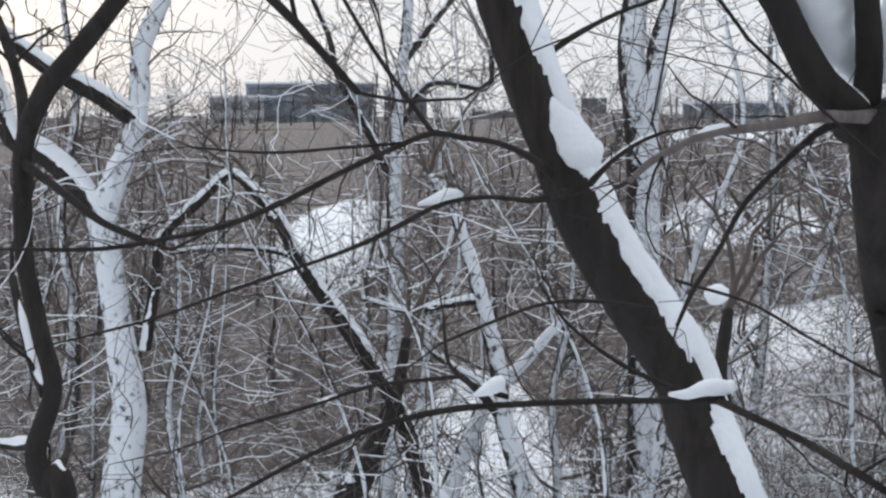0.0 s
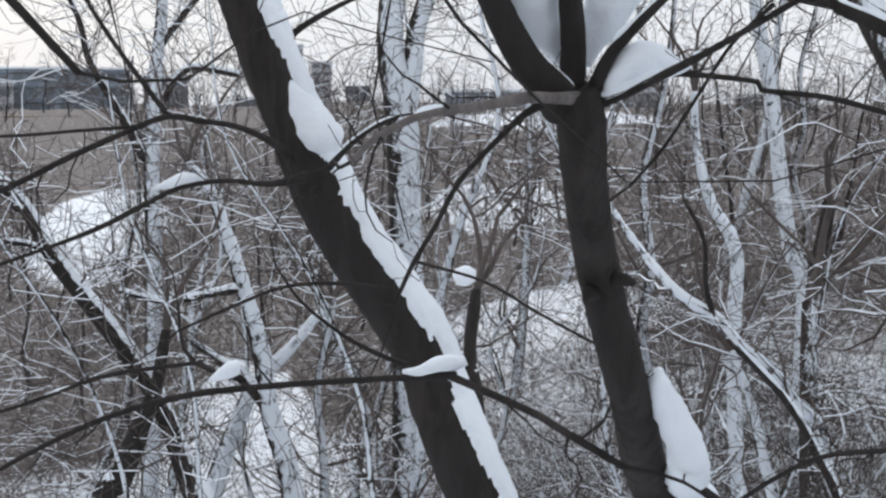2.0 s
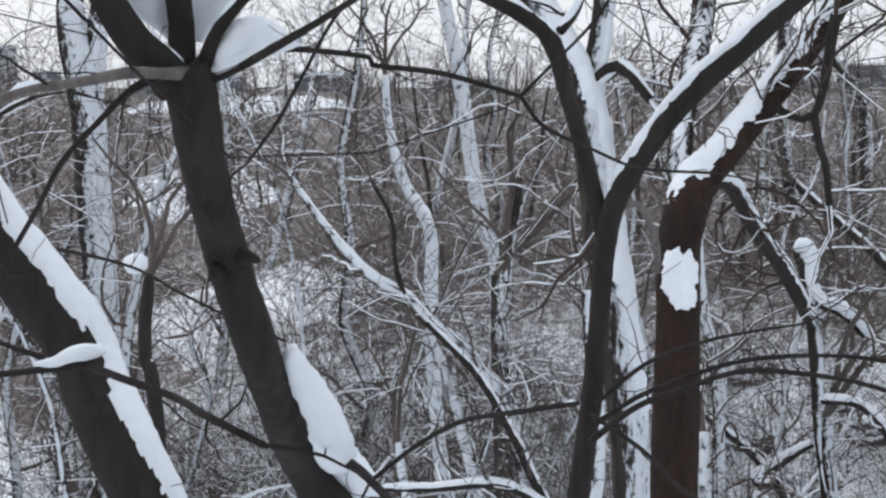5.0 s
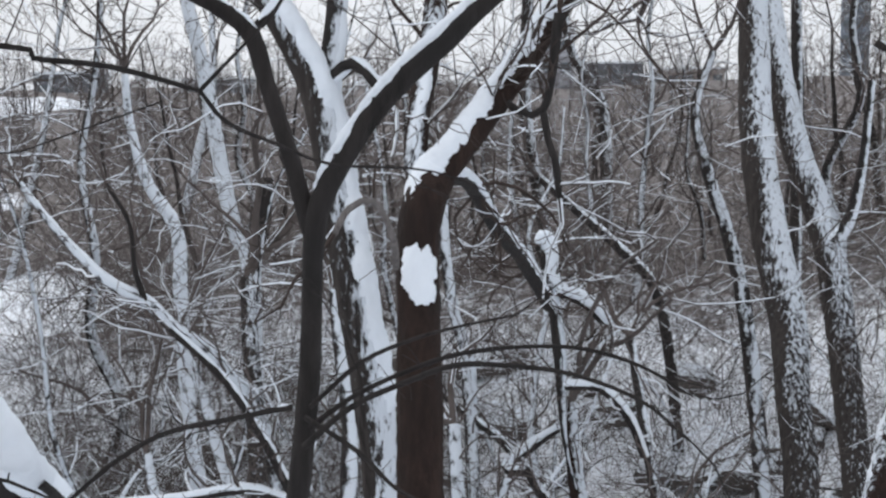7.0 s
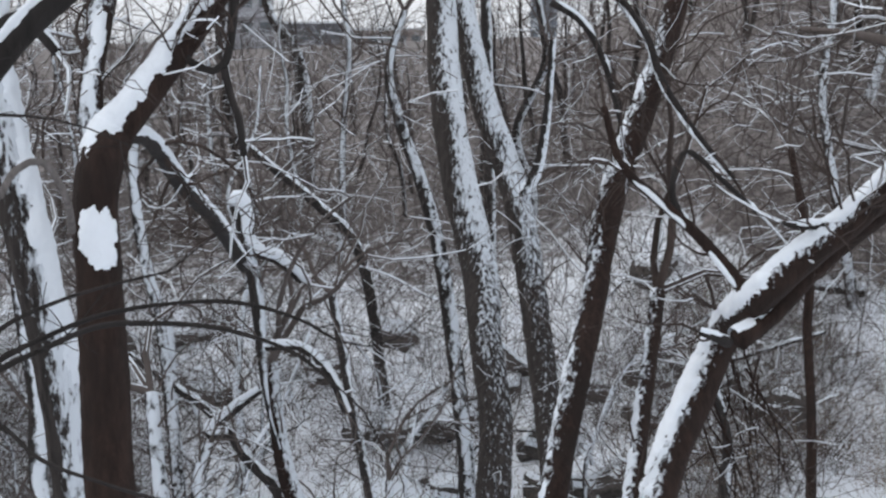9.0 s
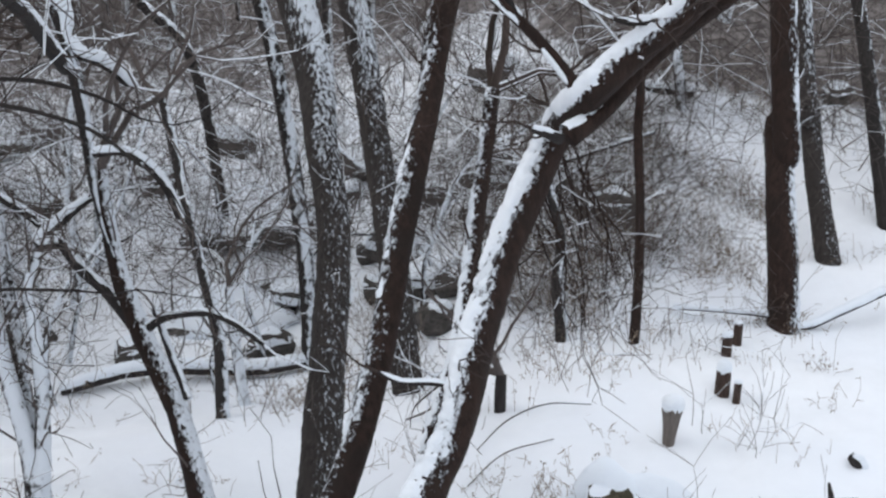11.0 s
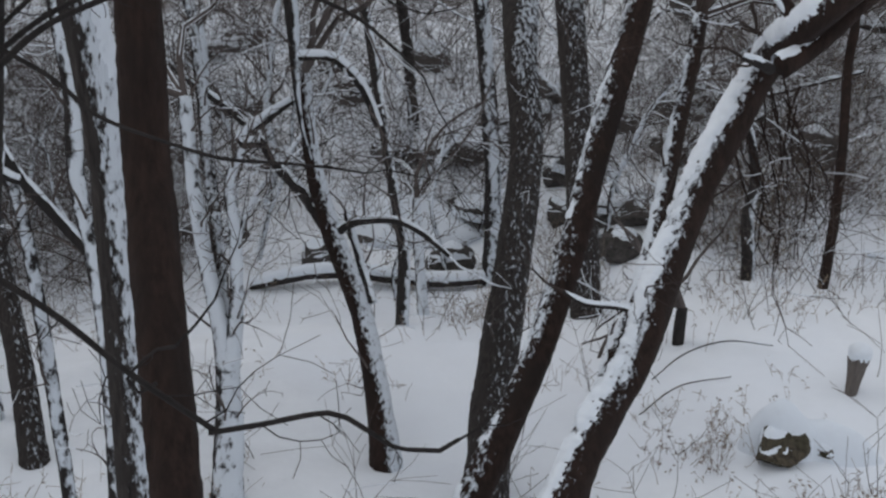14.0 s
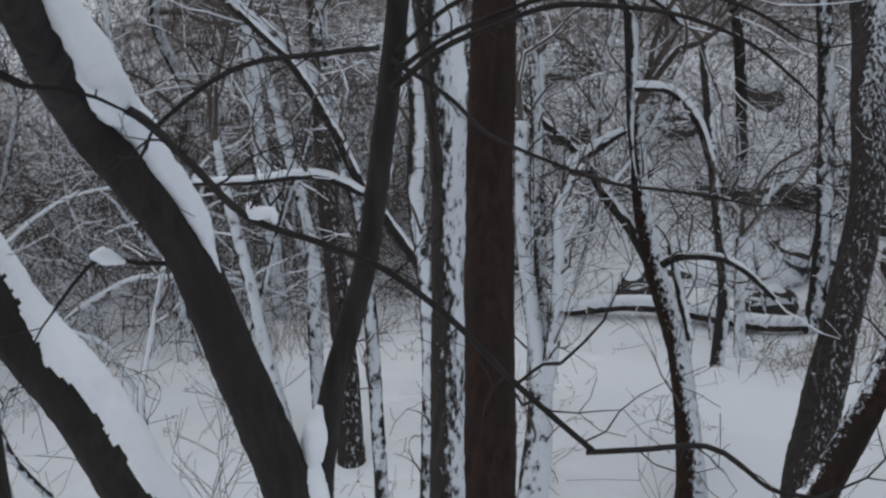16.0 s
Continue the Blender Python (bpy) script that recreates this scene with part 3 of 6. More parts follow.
TREES["leaning"] = [
    ("trunk", "bark", 1.3, 0, [(1.05, 1.98, 3.14, 0.069), (0.93, 2.22, 3.41, 0.068), (0.87, 2.39, 3.58, 0.067), (0.78, 2.55, 3.74, 0.066), (0.61, 2.53, 4.17, 0.065), (0.55, 2.6, 4.33, 0.065), (0.51, 2.63, 4.46, 0.065), (0.37, 2.64, 4.67, 0.064), (0.3, 2.66, 4.8, 0.064), (0.24, 2.68, 4.96, 0.059), (0.18, 2.69, 5.11, 0.057), (0.13, 2.71, 5.26, 0.054), (0.08, 2.72, 5.41, 0.052)]),
    ("stub", "bark", 0, 0, [(0.28, 2.72, 4.82, 0.027), (0.29, 2.67, 4.81, 0.024), (0.29, 2.64, 4.8, 0.013)]),
    ("limb", "bark", 0, 0, [(0.26, 2.57, 4.84, 0.0130), (0.18, 2.52, 4.83, 0.0065), (0.09, 2.48, 4.84, 0.0050), (-0.0, 2.43, 4.83, 0.0050), (-0.07, 2.37, 4.8, 0.0050), (-0.15, 2.37, 4.76, 0.0050), (-0.24, 2.31, 4.73, 0.0036), (-0.33, 2.31, 4.7, 0.0036), (-0.43, 2.25, 4.67, 0.0029), (-0.54, 2.25, 4.63, 0.0029), (-0.7, 2.24, 4.59, 0.0022)]),
    ("limb", "bark", 0, 0, [(0.25, 2.63, 4.87, 0.0130), (0.18, 2.58, 4.92, 0.0086), (0.11, 2.53, 4.95, 0.0065), (0.04, 2.53, 4.96, 0.0065), (-0.02, 2.52, 4.97, 0.0065), (-0.1, 2.49, 4.94, 0.0058), (-0.21, 2.43, 4.89, 0.0058), (-0.31, 2.38, 4.84, 0.0058), (-0.41, 2.32, 4.8, 0.0058), (-0.51, 2.26, 4.78, 0.0050), (-0.64, 2.26, 4.76, 0.0043), (-0.81, 2.26, 4.76, 0.0036)]),
    ("limb", "bark", 0.25, 0, [(-0.02, 2.52, 4.97, 0.0058), (-0.08, 2.59, 5.05, 0.0058), (-0.15, 2.66, 5.15, 0.0050), (-0.21, 2.72, 5.25, 0.0043), (-0.26, 2.78, 5.33, 0.0043)]),
    ("limb", "bark", 0.1, 0, [(-0.08, 2.49, 4.95, 0.0036), (-0.21, 2.53, 4.94, 0.0036), (-0.33, 2.58, 4.93, 0.0036), (-0.43, 2.63, 4.93, 0.0029), (-0.56, 2.69, 4.94, 0.0022)]),
    ("limb", "bark", 0.7, 0, [(0.2, 2.86, 5.1, 0.0115), (0.25, 2.81, 5.15, 0.0086), (0.31, 2.77, 5.19, 0.0072), (0.39, 2.72, 5.23, 0.0050), (0.48, 2.67, 5.26, 0.0043)]),
    ("limb", "bark", 0.5, 0, [(0.31, 2.57, 4.86, 0.0086), (0.35, 2.53, 4.91, 0.0058), (0.4, 2.49, 4.95, 0.0043), (0.44, 2.44, 4.97, 0.0036)]),
    ("limb", "bark", 0.1, 0, [(0.04, 2.24, 4.52, 0.0043), (-0.07, 2.24, 4.51, 0.0043), (-0.15, 2.23, 4.5, 0.0043), (-0.27, 2.23, 4.46, 0.0036), (-0.41, 2.23, 4.42, 0.0029)]),
    ("limb", "bark", 0.1, 0, [(0.82, 2.08, 4.52, 0.0029), (0.74, 2.11, 4.56, 0.0029), (0.65, 2.15, 4.61, 0.0029), (0.58, 2.28, 4.65, 0.0029), (0.46, 2.38, 4.68, 0.0036)]),
    ("limb", "bark", 0.2, 0, [(0.41, 2.34, 4.63, 0.0036), (0.31, 2.37, 4.64, 0.0043), (0.2, 2.35, 4.64, 0.0036), (0.1, 2.38, 4.6, 0.0036), (-0.01, 2.4, 4.55, 0.0029)]),
]
TREES["dark_left"] = [
    ("trunk", "bark", 0.1, 0, [(-1.24, 3.92, 3.53, 0.043), (-1.32, 3.95, 3.77, 0.04), (-1.36, 3.96, 3.9, 0.036), (-1.3, 3.98, 4.11, 0.032), (-1.34, 4.0, 4.29, 0.03), (-1.39, 4.03, 4.52, 0.03), (-1.4, 4.05, 4.74, 0.032), (-1.39, 4.07, 4.93, 0.034), (-1.3, 4.01, 5.09, 0.035), (-1.16, 3.95, 5.23, 0.033), (-1.02, 3.88, 5.37, 0.03), (-0.89, 3.82, 5.52, 0.026)]),
    ("limb", "bark", 0.1, 0, [(-1.39, 4.07, 4.91, 0.024), (-1.43, 4.17, 5.1, 0.021), (-1.52, 4.27, 5.3, 0.018), (-1.62, 4.36, 5.46, 0.014)]),
    ("limb", "bark", 0.1, 0, [(-1.4, 4.06, 4.86, 0.019), (-1.22, 3.9, 4.77, 0.014), (-1.07, 3.81, 4.68, 0.012), (-0.9, 3.73, 4.62, 0.009)]),
    ("limb", "bark", 0.8, 0, [(-1.32, 3.98, 4.09, 0.024), (-1.39, 4.07, 4.17, 0.021), (-1.46, 4.16, 4.33, 0.018), (-1.52, 4.26, 4.45, 0.014)]),
    ("limb", "bark", 1, 0, [(-1.36, 3.96, 3.92, 0.021), (-1.47, 4.04, 3.9, 0.015), (-1.56, 4.04, 3.91, 0.012)]),
]
TREES["snowy_fork"] = [
    ("trunk", "bark", 0, 1.15, [(-2.78, 9.94, 1.02, 0.182), (-2.74, 10.02, 1.81, 0.167), (-2.66, 10.1, 2.58, 0.143), (-2.74, 10.17, 3.16, 0.124), (-2.82, 10.23, 3.73, 0.115), (-2.89, 10.28, 4.2, 0.134)]),
    ("limb", "bark", 0.6, 0.9, [(-2.89, 10.28, 4.18, 0.124), (-2.77, 10.31, 4.49, 0.1), (-2.62, 10.35, 4.87, 0.096), (-2.56, 10.38, 5.2, 0.086), (-2.55, 10.43, 5.58, 0.081), (-2.38, 10.47, 5.96, 0.067), (-2.26, 10.5, 6.29, 0.053)]),
    ("limb", "bark", 1, 0, [(-2.91, 10.28, 4.18, 0.105), (-3.13, 10.31, 4.49, 0.1), (-3.36, 10.33, 4.7, 0.096), (-3.65, 10.35, 4.87, 0.091), (-3.79, 10.4, 5.3, 0.081), (-3.89, 10.45, 5.78, 0.072)]),
    ("limb", "bark", 1, 0, [(-2.6, 10.36, 4.99, 0.086), (-2.76, 10.26, 5.13, 0.08), (-3.01, 10.17, 5.29, 0.075), (-3.3, 10.08, 5.47, 0.065), (-3.58, 9.99, 5.7, 0.055)]),
    ("limb", "bark", 0.9, 0, [(-2.56, 10.27, 3.04, 0.058), (-2.46, 10.33, 3.62, 0.048), (-2.39, 10.37, 4.0, 0.044), (-2.05, 10.4, 4.33, 0.044), (-1.81, 10.42, 4.53, 0.039), (-1.61, 10.41, 4.36, 0.034), (-1.48, 10.5, 4.13, 0.029)]),
]
TREES["diagonal"] = [
    ("trunk", "bark", 0.75, 0, [(0.02, 10.84, 1.02, 0.114), (-0.16, 10.9, 1.59, 0.099), (-0.36, 10.97, 2.21, 0.088), (-0.62, 11.02, 2.7, 0.083), (-0.96, 11.07, 3.19, 0.078), (-1.3, 11.12, 3.66, 0.068), (-1.53, 11.17, 4.1, 0.052), (-1.79, 11.2, 4.44, 0.036)]),
    ("limb", "bark", 0.8, 0, [(-0.96, 11.07, 3.17, 0.042), (-1.19, 11.33, 3.48, 0.032), (-1.54, 11.58, 3.72, 0.027), (-2.18, 11.58, 3.77, 0.022), (-2.62, 11.58, 3.72, 0.016)]),
]
TREES["valley_tree"] = [
    ("trunk", "bark", 0.6, 0.7, [(0.89, 12.46, 0.36, 0.132), (0.83, 12.54, 1.13, 0.114), (0.64, 12.62, 1.85, 0.102), (0.57, 12.68, 2.44, 0.096), (0.42, 12.74, 3.04, 0.084), (0.27, 12.8, 3.57, 0.072), (0.1, 12.85, 4.05, 0.054), (-0.14, 12.89, 4.41, 0.036)]),
    ("limb", "bark", 0.9, 0, [(0.64, 12.62, 1.85, 0.084), (0.39, 12.65, 2.14, 0.066), (0.09, 12.67, 2.38, 0.042), (-0.15, 12.69, 2.56, 0.027)]),
    ("limb", "bark", 0.9, 0, [(0.39, 12.75, 3.1, 0.054), (0.03, 12.74, 3.04, 0.039), (-0.39, 12.74, 2.98, 0.033), (-0.86, 12.75, 3.1, 0.027)]),
]
TREES["leaning_pale"] = [
    ("trunk", "bark", 0.5, 0.9, [(-0.1, 12.99, 0.1, 0.125), (0.09, 13.08, 0.97, 0.106), (0.34, 13.15, 1.59, 0.094), (0.53, 13.19, 1.96, 0.081), (0.91, 13.23, 2.33, 0.056), (1.34, 13.28, 2.82, 0.044)]),
]
TREES["dark_prop"] = [
    ("trunk", "bark", 0.3, 0, [(-0.95, 10.63, 1.2, 0.112), (-0.74, 10.69, 1.76, 0.102), (-0.58, 10.73, 2.17, 0.087), (-0.43, 10.77, 2.52, 0.061), (-0.33, 10.83, 3.03, 0.041)]),
]
TREES["grey_valley"] = [
    ("trunk", "bark", 0.3, 0.75, [(-0.74, 14.46, -0.81, 0.104), (-0.7, 14.59, 0.36, 0.104), (-0.66, 14.72, 1.61, 0.101), (-0.59, 14.87, 2.99, 0.094), (-0.6, 15.0, 4.17, 0.091), (-0.54, 15.11, 5.21, 0.084), (-0.44, 15.2, 6.04, 0.07), (-0.4, 15.29, 6.87, 0.056)]),
    ("limb", "bark", 0.7, 0, [(-0.58, 15.0, 4.17, 0.063), (-0.93, 15.07, 4.86, 0.049), (-1.27, 15.14, 5.49, 0.042), (-1.41, 15.2, 6.04, 0.035), (-1.69, 15.26, 6.67, 0.028)]),
    ("limb", "bark", 0.7, 0, [(-0.56, 15.07, 4.86, 0.049), (-0.16, 15.13, 5.42, 0.042), (0.54, 15.13, 5.38, 0.038), (0.61, 15.17, 5.76, 0.035)]),
    ("limb", "bark", 0.7, 0, [(-0.47, 15.16, 5.69, 0.049), (-0.16, 15.2, 6.11, 0.042), (0.12, 15.24, 6.45, 0.035)]),
]
TREES["backing"] = [
    ("trunk", "bark", 0, 0.95, [(2.45, 14.57, -0.94, 0.218), (2.47, 14.7, 0.31, 0.211), (2.49, 14.84, 1.57, 0.204), (2.5, 14.97, 2.83, 0.204), (2.49, 15.08, 3.8, 0.197), (2.47, 15.19, 4.85, 0.204), (2.35, 15.27, 5.62, 0.175), (2.37, 15.33, 6.18, 0.161), (2.48, 15.41, 6.87, 0.14)]),
    ("limb", "bark", 0.3, 0.9, [(2.5, 15.18, 4.71, 0.14), (2.61, 15.24, 5.34, 0.126), (2.68, 15.3, 5.9, 0.119), (2.86, 15.36, 6.45, 0.105), (3.0, 15.42, 7.01, 0.084)]),
]
TREES["snag_post"] = [
    ("trunk", "bark", 0.2, 0, [(0.96, 3.98, 3.69, 0.025), (0.93, 4.02, 4.11, 0.023), (0.95, 4.04, 4.3, 0.021), (0.96, 4.05, 4.36, 0.017)]),
]
TREES["red"] = [
    ("trunk", "bark_red", 0, 0, [(2.94, 3.7, 1.1, 0.127), (3.06, 3.9, 1.71, 0.12), (3.21, 4.15, 2.43, 0.114), (3.36, 4.39, 3.16, 0.109), (3.39, 4.43, 3.58, 0.107), (3.42, 4.47, 3.94, 0.104), (3.44, 4.5, 4.22, 0.099), (3.48, 4.5, 4.43, 0.099), (3.59, 4.57, 4.55, 0.098)]),
    ("limb", "bark_red", 0.8, 0, [(3.57, 4.58, 4.5, 0.087), (3.66, 4.54, 4.63, 0.079), (3.87, 4.56, 4.82, 0.075), (4.11, 4.56, 5.07, 0.071), (4.34, 4.57, 5.32, 0.067), (4.55, 4.59, 5.58, 0.062)]),
    ("limb", "bark_red", 0.4, 0.15, [(3.55, 4.58, 4.45, 0.066), (3.56, 4.67, 4.63, 0.061), (3.62, 4.72, 4.84, 0.054), (3.78, 4.89, 5.05, 0.061), (3.95, 5.05, 5.28, 0.063), (4.12, 5.23, 5.62, 0.059)]),
    ("limb", "twig_grey", 0.2, 0, [(3.24, 4.38, 4.18, 0.018), (3.13, 4.24, 4.35, 0.016), (3.02, 4.21, 4.5, 0.015), (2.88, 4.18, 4.48, 0.015), (2.77, 4.12, 4.39, 0.013)]),
    ("limb", "bark", 0.1, 0, [(4.06, 4.58, 4.99, 0.022), (3.98, 4.49, 4.88, 0.019), (4.05, 4.32, 4.86, 0.019), (4.09, 4.25, 5.3, 0.029)]),
    ("limb", "bark", 0.2, 0, [(4.05, 4.32, 4.84, 0.019), (4.06, 4.29, 4.7, 0.017), (4.08, 4.27, 4.62, 0.019), (4.08, 4.24, 4.44, 0.016)]),
    ("limb", "bark", 1.4, 0, [(3.7, 4.62, 4.54, 0.04), (4.03, 4.88, 4.48, 0.037), (4.75, 5.56, 4.14, 0.043), (5.51, 6.21, 3.79, 0.048), (6.16, 6.69, 3.34, 0.046)]),
    ("snow_pad", "snow", 0.02, 0, [(3.425, 4.47, 3.95, 0.104), (3.43, 4.485, 4.08, 0.102), (3.44, 4.5, 4.22, 0.099), (3.46, 4.5, 4.3, 0.099)]),
    ("snow_pad", "snow", 0.22, 0, [(3.46, 4.5, 4.27, 0.1), (3.48, 4.5, 4.4, 0.1), (3.53, 4.54, 4.49, 0.099), (3.6, 4.57, 4.57, 0.096), (3.66, 4.54, 4.65, 0.085), (3.78, 4.55, 4.75, 0.08)]),
]
TREES["snowy_back"] = [
    ("trunk", "bark_rough", 1.35, 0.45, [(3.72, 5.23, 2.36, 0.116), (3.69, 5.22, 2.91, 0.109), (3.63, 5.21, 3.41, 0.104), (3.55, 5.21, 3.87, 0.099), (3.53, 5.28, 4.22, 0.096), (3.51, 5.35, 4.6, 0.096), (3.48, 5.42, 4.92, 0.088), (3.4, 5.51, 5.18, 0.076), (3.32, 5.6, 5.39, 0.067), (3.24, 5.68, 5.62, 0.058)]),
    ("limb", "bark", 1.25, 0.6, [(3.5, 5.38, 4.72, 0.058), (3.53, 5.4, 5.01, 0.056), (3.58, 5.41, 5.27, 0.053), (3.62, 5.43, 5.56, 0.047)]),
    ("limb", "bark", 0.9, 0, [(3.48, 5.43, 4.95, 0.032), (3.59, 5.26, 5.09, 0.029), (3.66, 5.06, 4.92, 0.023)]),
]
TREES["wavy"] = [
    ("trunk", "bark", 0.7, 0.1, [(4.21, 7.09, 1.7, 0.047), (4.13, 7.24, 2.28, 0.043), (4.07, 7.35, 2.8, 0.041), (3.88, 7.39, 3.02, 0.043), (3.72, 7.4, 3.23, 0.04), (3.53, 7.43, 3.37, 0.038), (3.35, 7.46, 3.58, 0.036), (3.1, 7.52, 3.75, 0.03), (2.88, 7.71, 4.05, 0.022), (2.69, 7.89, 4.38, 0.017)]),
    ("limb", "bark", 0.2, 0, [(3.34, 7.46, 3.56, 0.026), (3.26, 7.43, 3.82, 0.017), (3.22, 7.39, 4.12, 0.015), (3.12, 7.49, 4.38, 0.013)]),
]
TREES["pale_a"] = [
    ("trunk", "bark", 0.4, 0.9, [(6.31, 13.15, -0.79, 0.091), (6.28, 13.43, 0.87, 0.091), (6.3, 13.63, 2.25, 0.091), (6.35, 13.74, 3.21, 0.084), (6.11, 13.99, 3.84, 0.07), (5.99, 14.18, 4.53, 0.056), (5.99, 14.28, 5.16, 0.042)]),
]
TREES["pale_b"] = [
    ("trunk", "bark", 0.2, 1.0, [(8.6, 16.23, -2.34, 0.15), (8.74, 16.55, 0.28, 0.15), (8.87, 16.77, 2.2, 0.141), (8.7, 16.98, 2.91, 0.123), (8.61, 17.22, 4.05, 0.123), (8.53, 17.46, 5.28, 0.115), (8.42, 17.68, 6.24, 0.106), (8.37, 17.82, 6.94, 0.088)]),
    ("limb", "bark", 0.1, 0, [(8.86, 16.76, 2.12, 0.132), (9.09, 16.73, 2.9, 0.115), (9.2, 16.76, 3.6, 0.097)]),
]
TREES["birch_a"] = [
    ("trunk", "bark_rough", 0, 0.76, [(7.03, 5.27, -0.64, 0.186), (7.35, 5.48, -0.01, 0.169), (7.92, 5.76, 1.21, 0.147), (8.24, 5.97, 1.83, 0.143), (8.47, 6.26, 2.42, 0.14), (8.77, 6.55, 2.94, 0.165), (8.87, 6.89, 3.82, 0.158), (9.03, 7.15, 4.57, 0.151), (9.24, 7.37, 5.35, 0.138), (9.37, 7.51, 5.99, 0.128)]),
]
TREES["birch_b"] = [
    ("trunk", "bark_rough", 0, 0.8, [(10.21, 6.49, -1.02, 0.178), (10.38, 6.71, -0.4, 0.172), (10.7, 7.05, 0.41, 0.167), (11.03, 7.44, 1.28, 0.155), (11.28, 7.82, 2.43, 0.163), (11.33, 8.08, 3.35, 0.158), (11.27, 8.45, 4.29, 0.153), (11.3, 8.71, 5.11, 0.135), (11.45, 9.0, 5.95, 0.123), (11.44, 9.08, 6.34, 0.117)]),
    ("limb", "bark", 0.6, 0.4, [(11.3, 7.95, 3.24, 0.094), (11.44, 7.86, 3.48, 0.069), (11.58, 7.82, 3.98, 0.05), (11.75, 7.84, 4.97, 0.038)]),
]
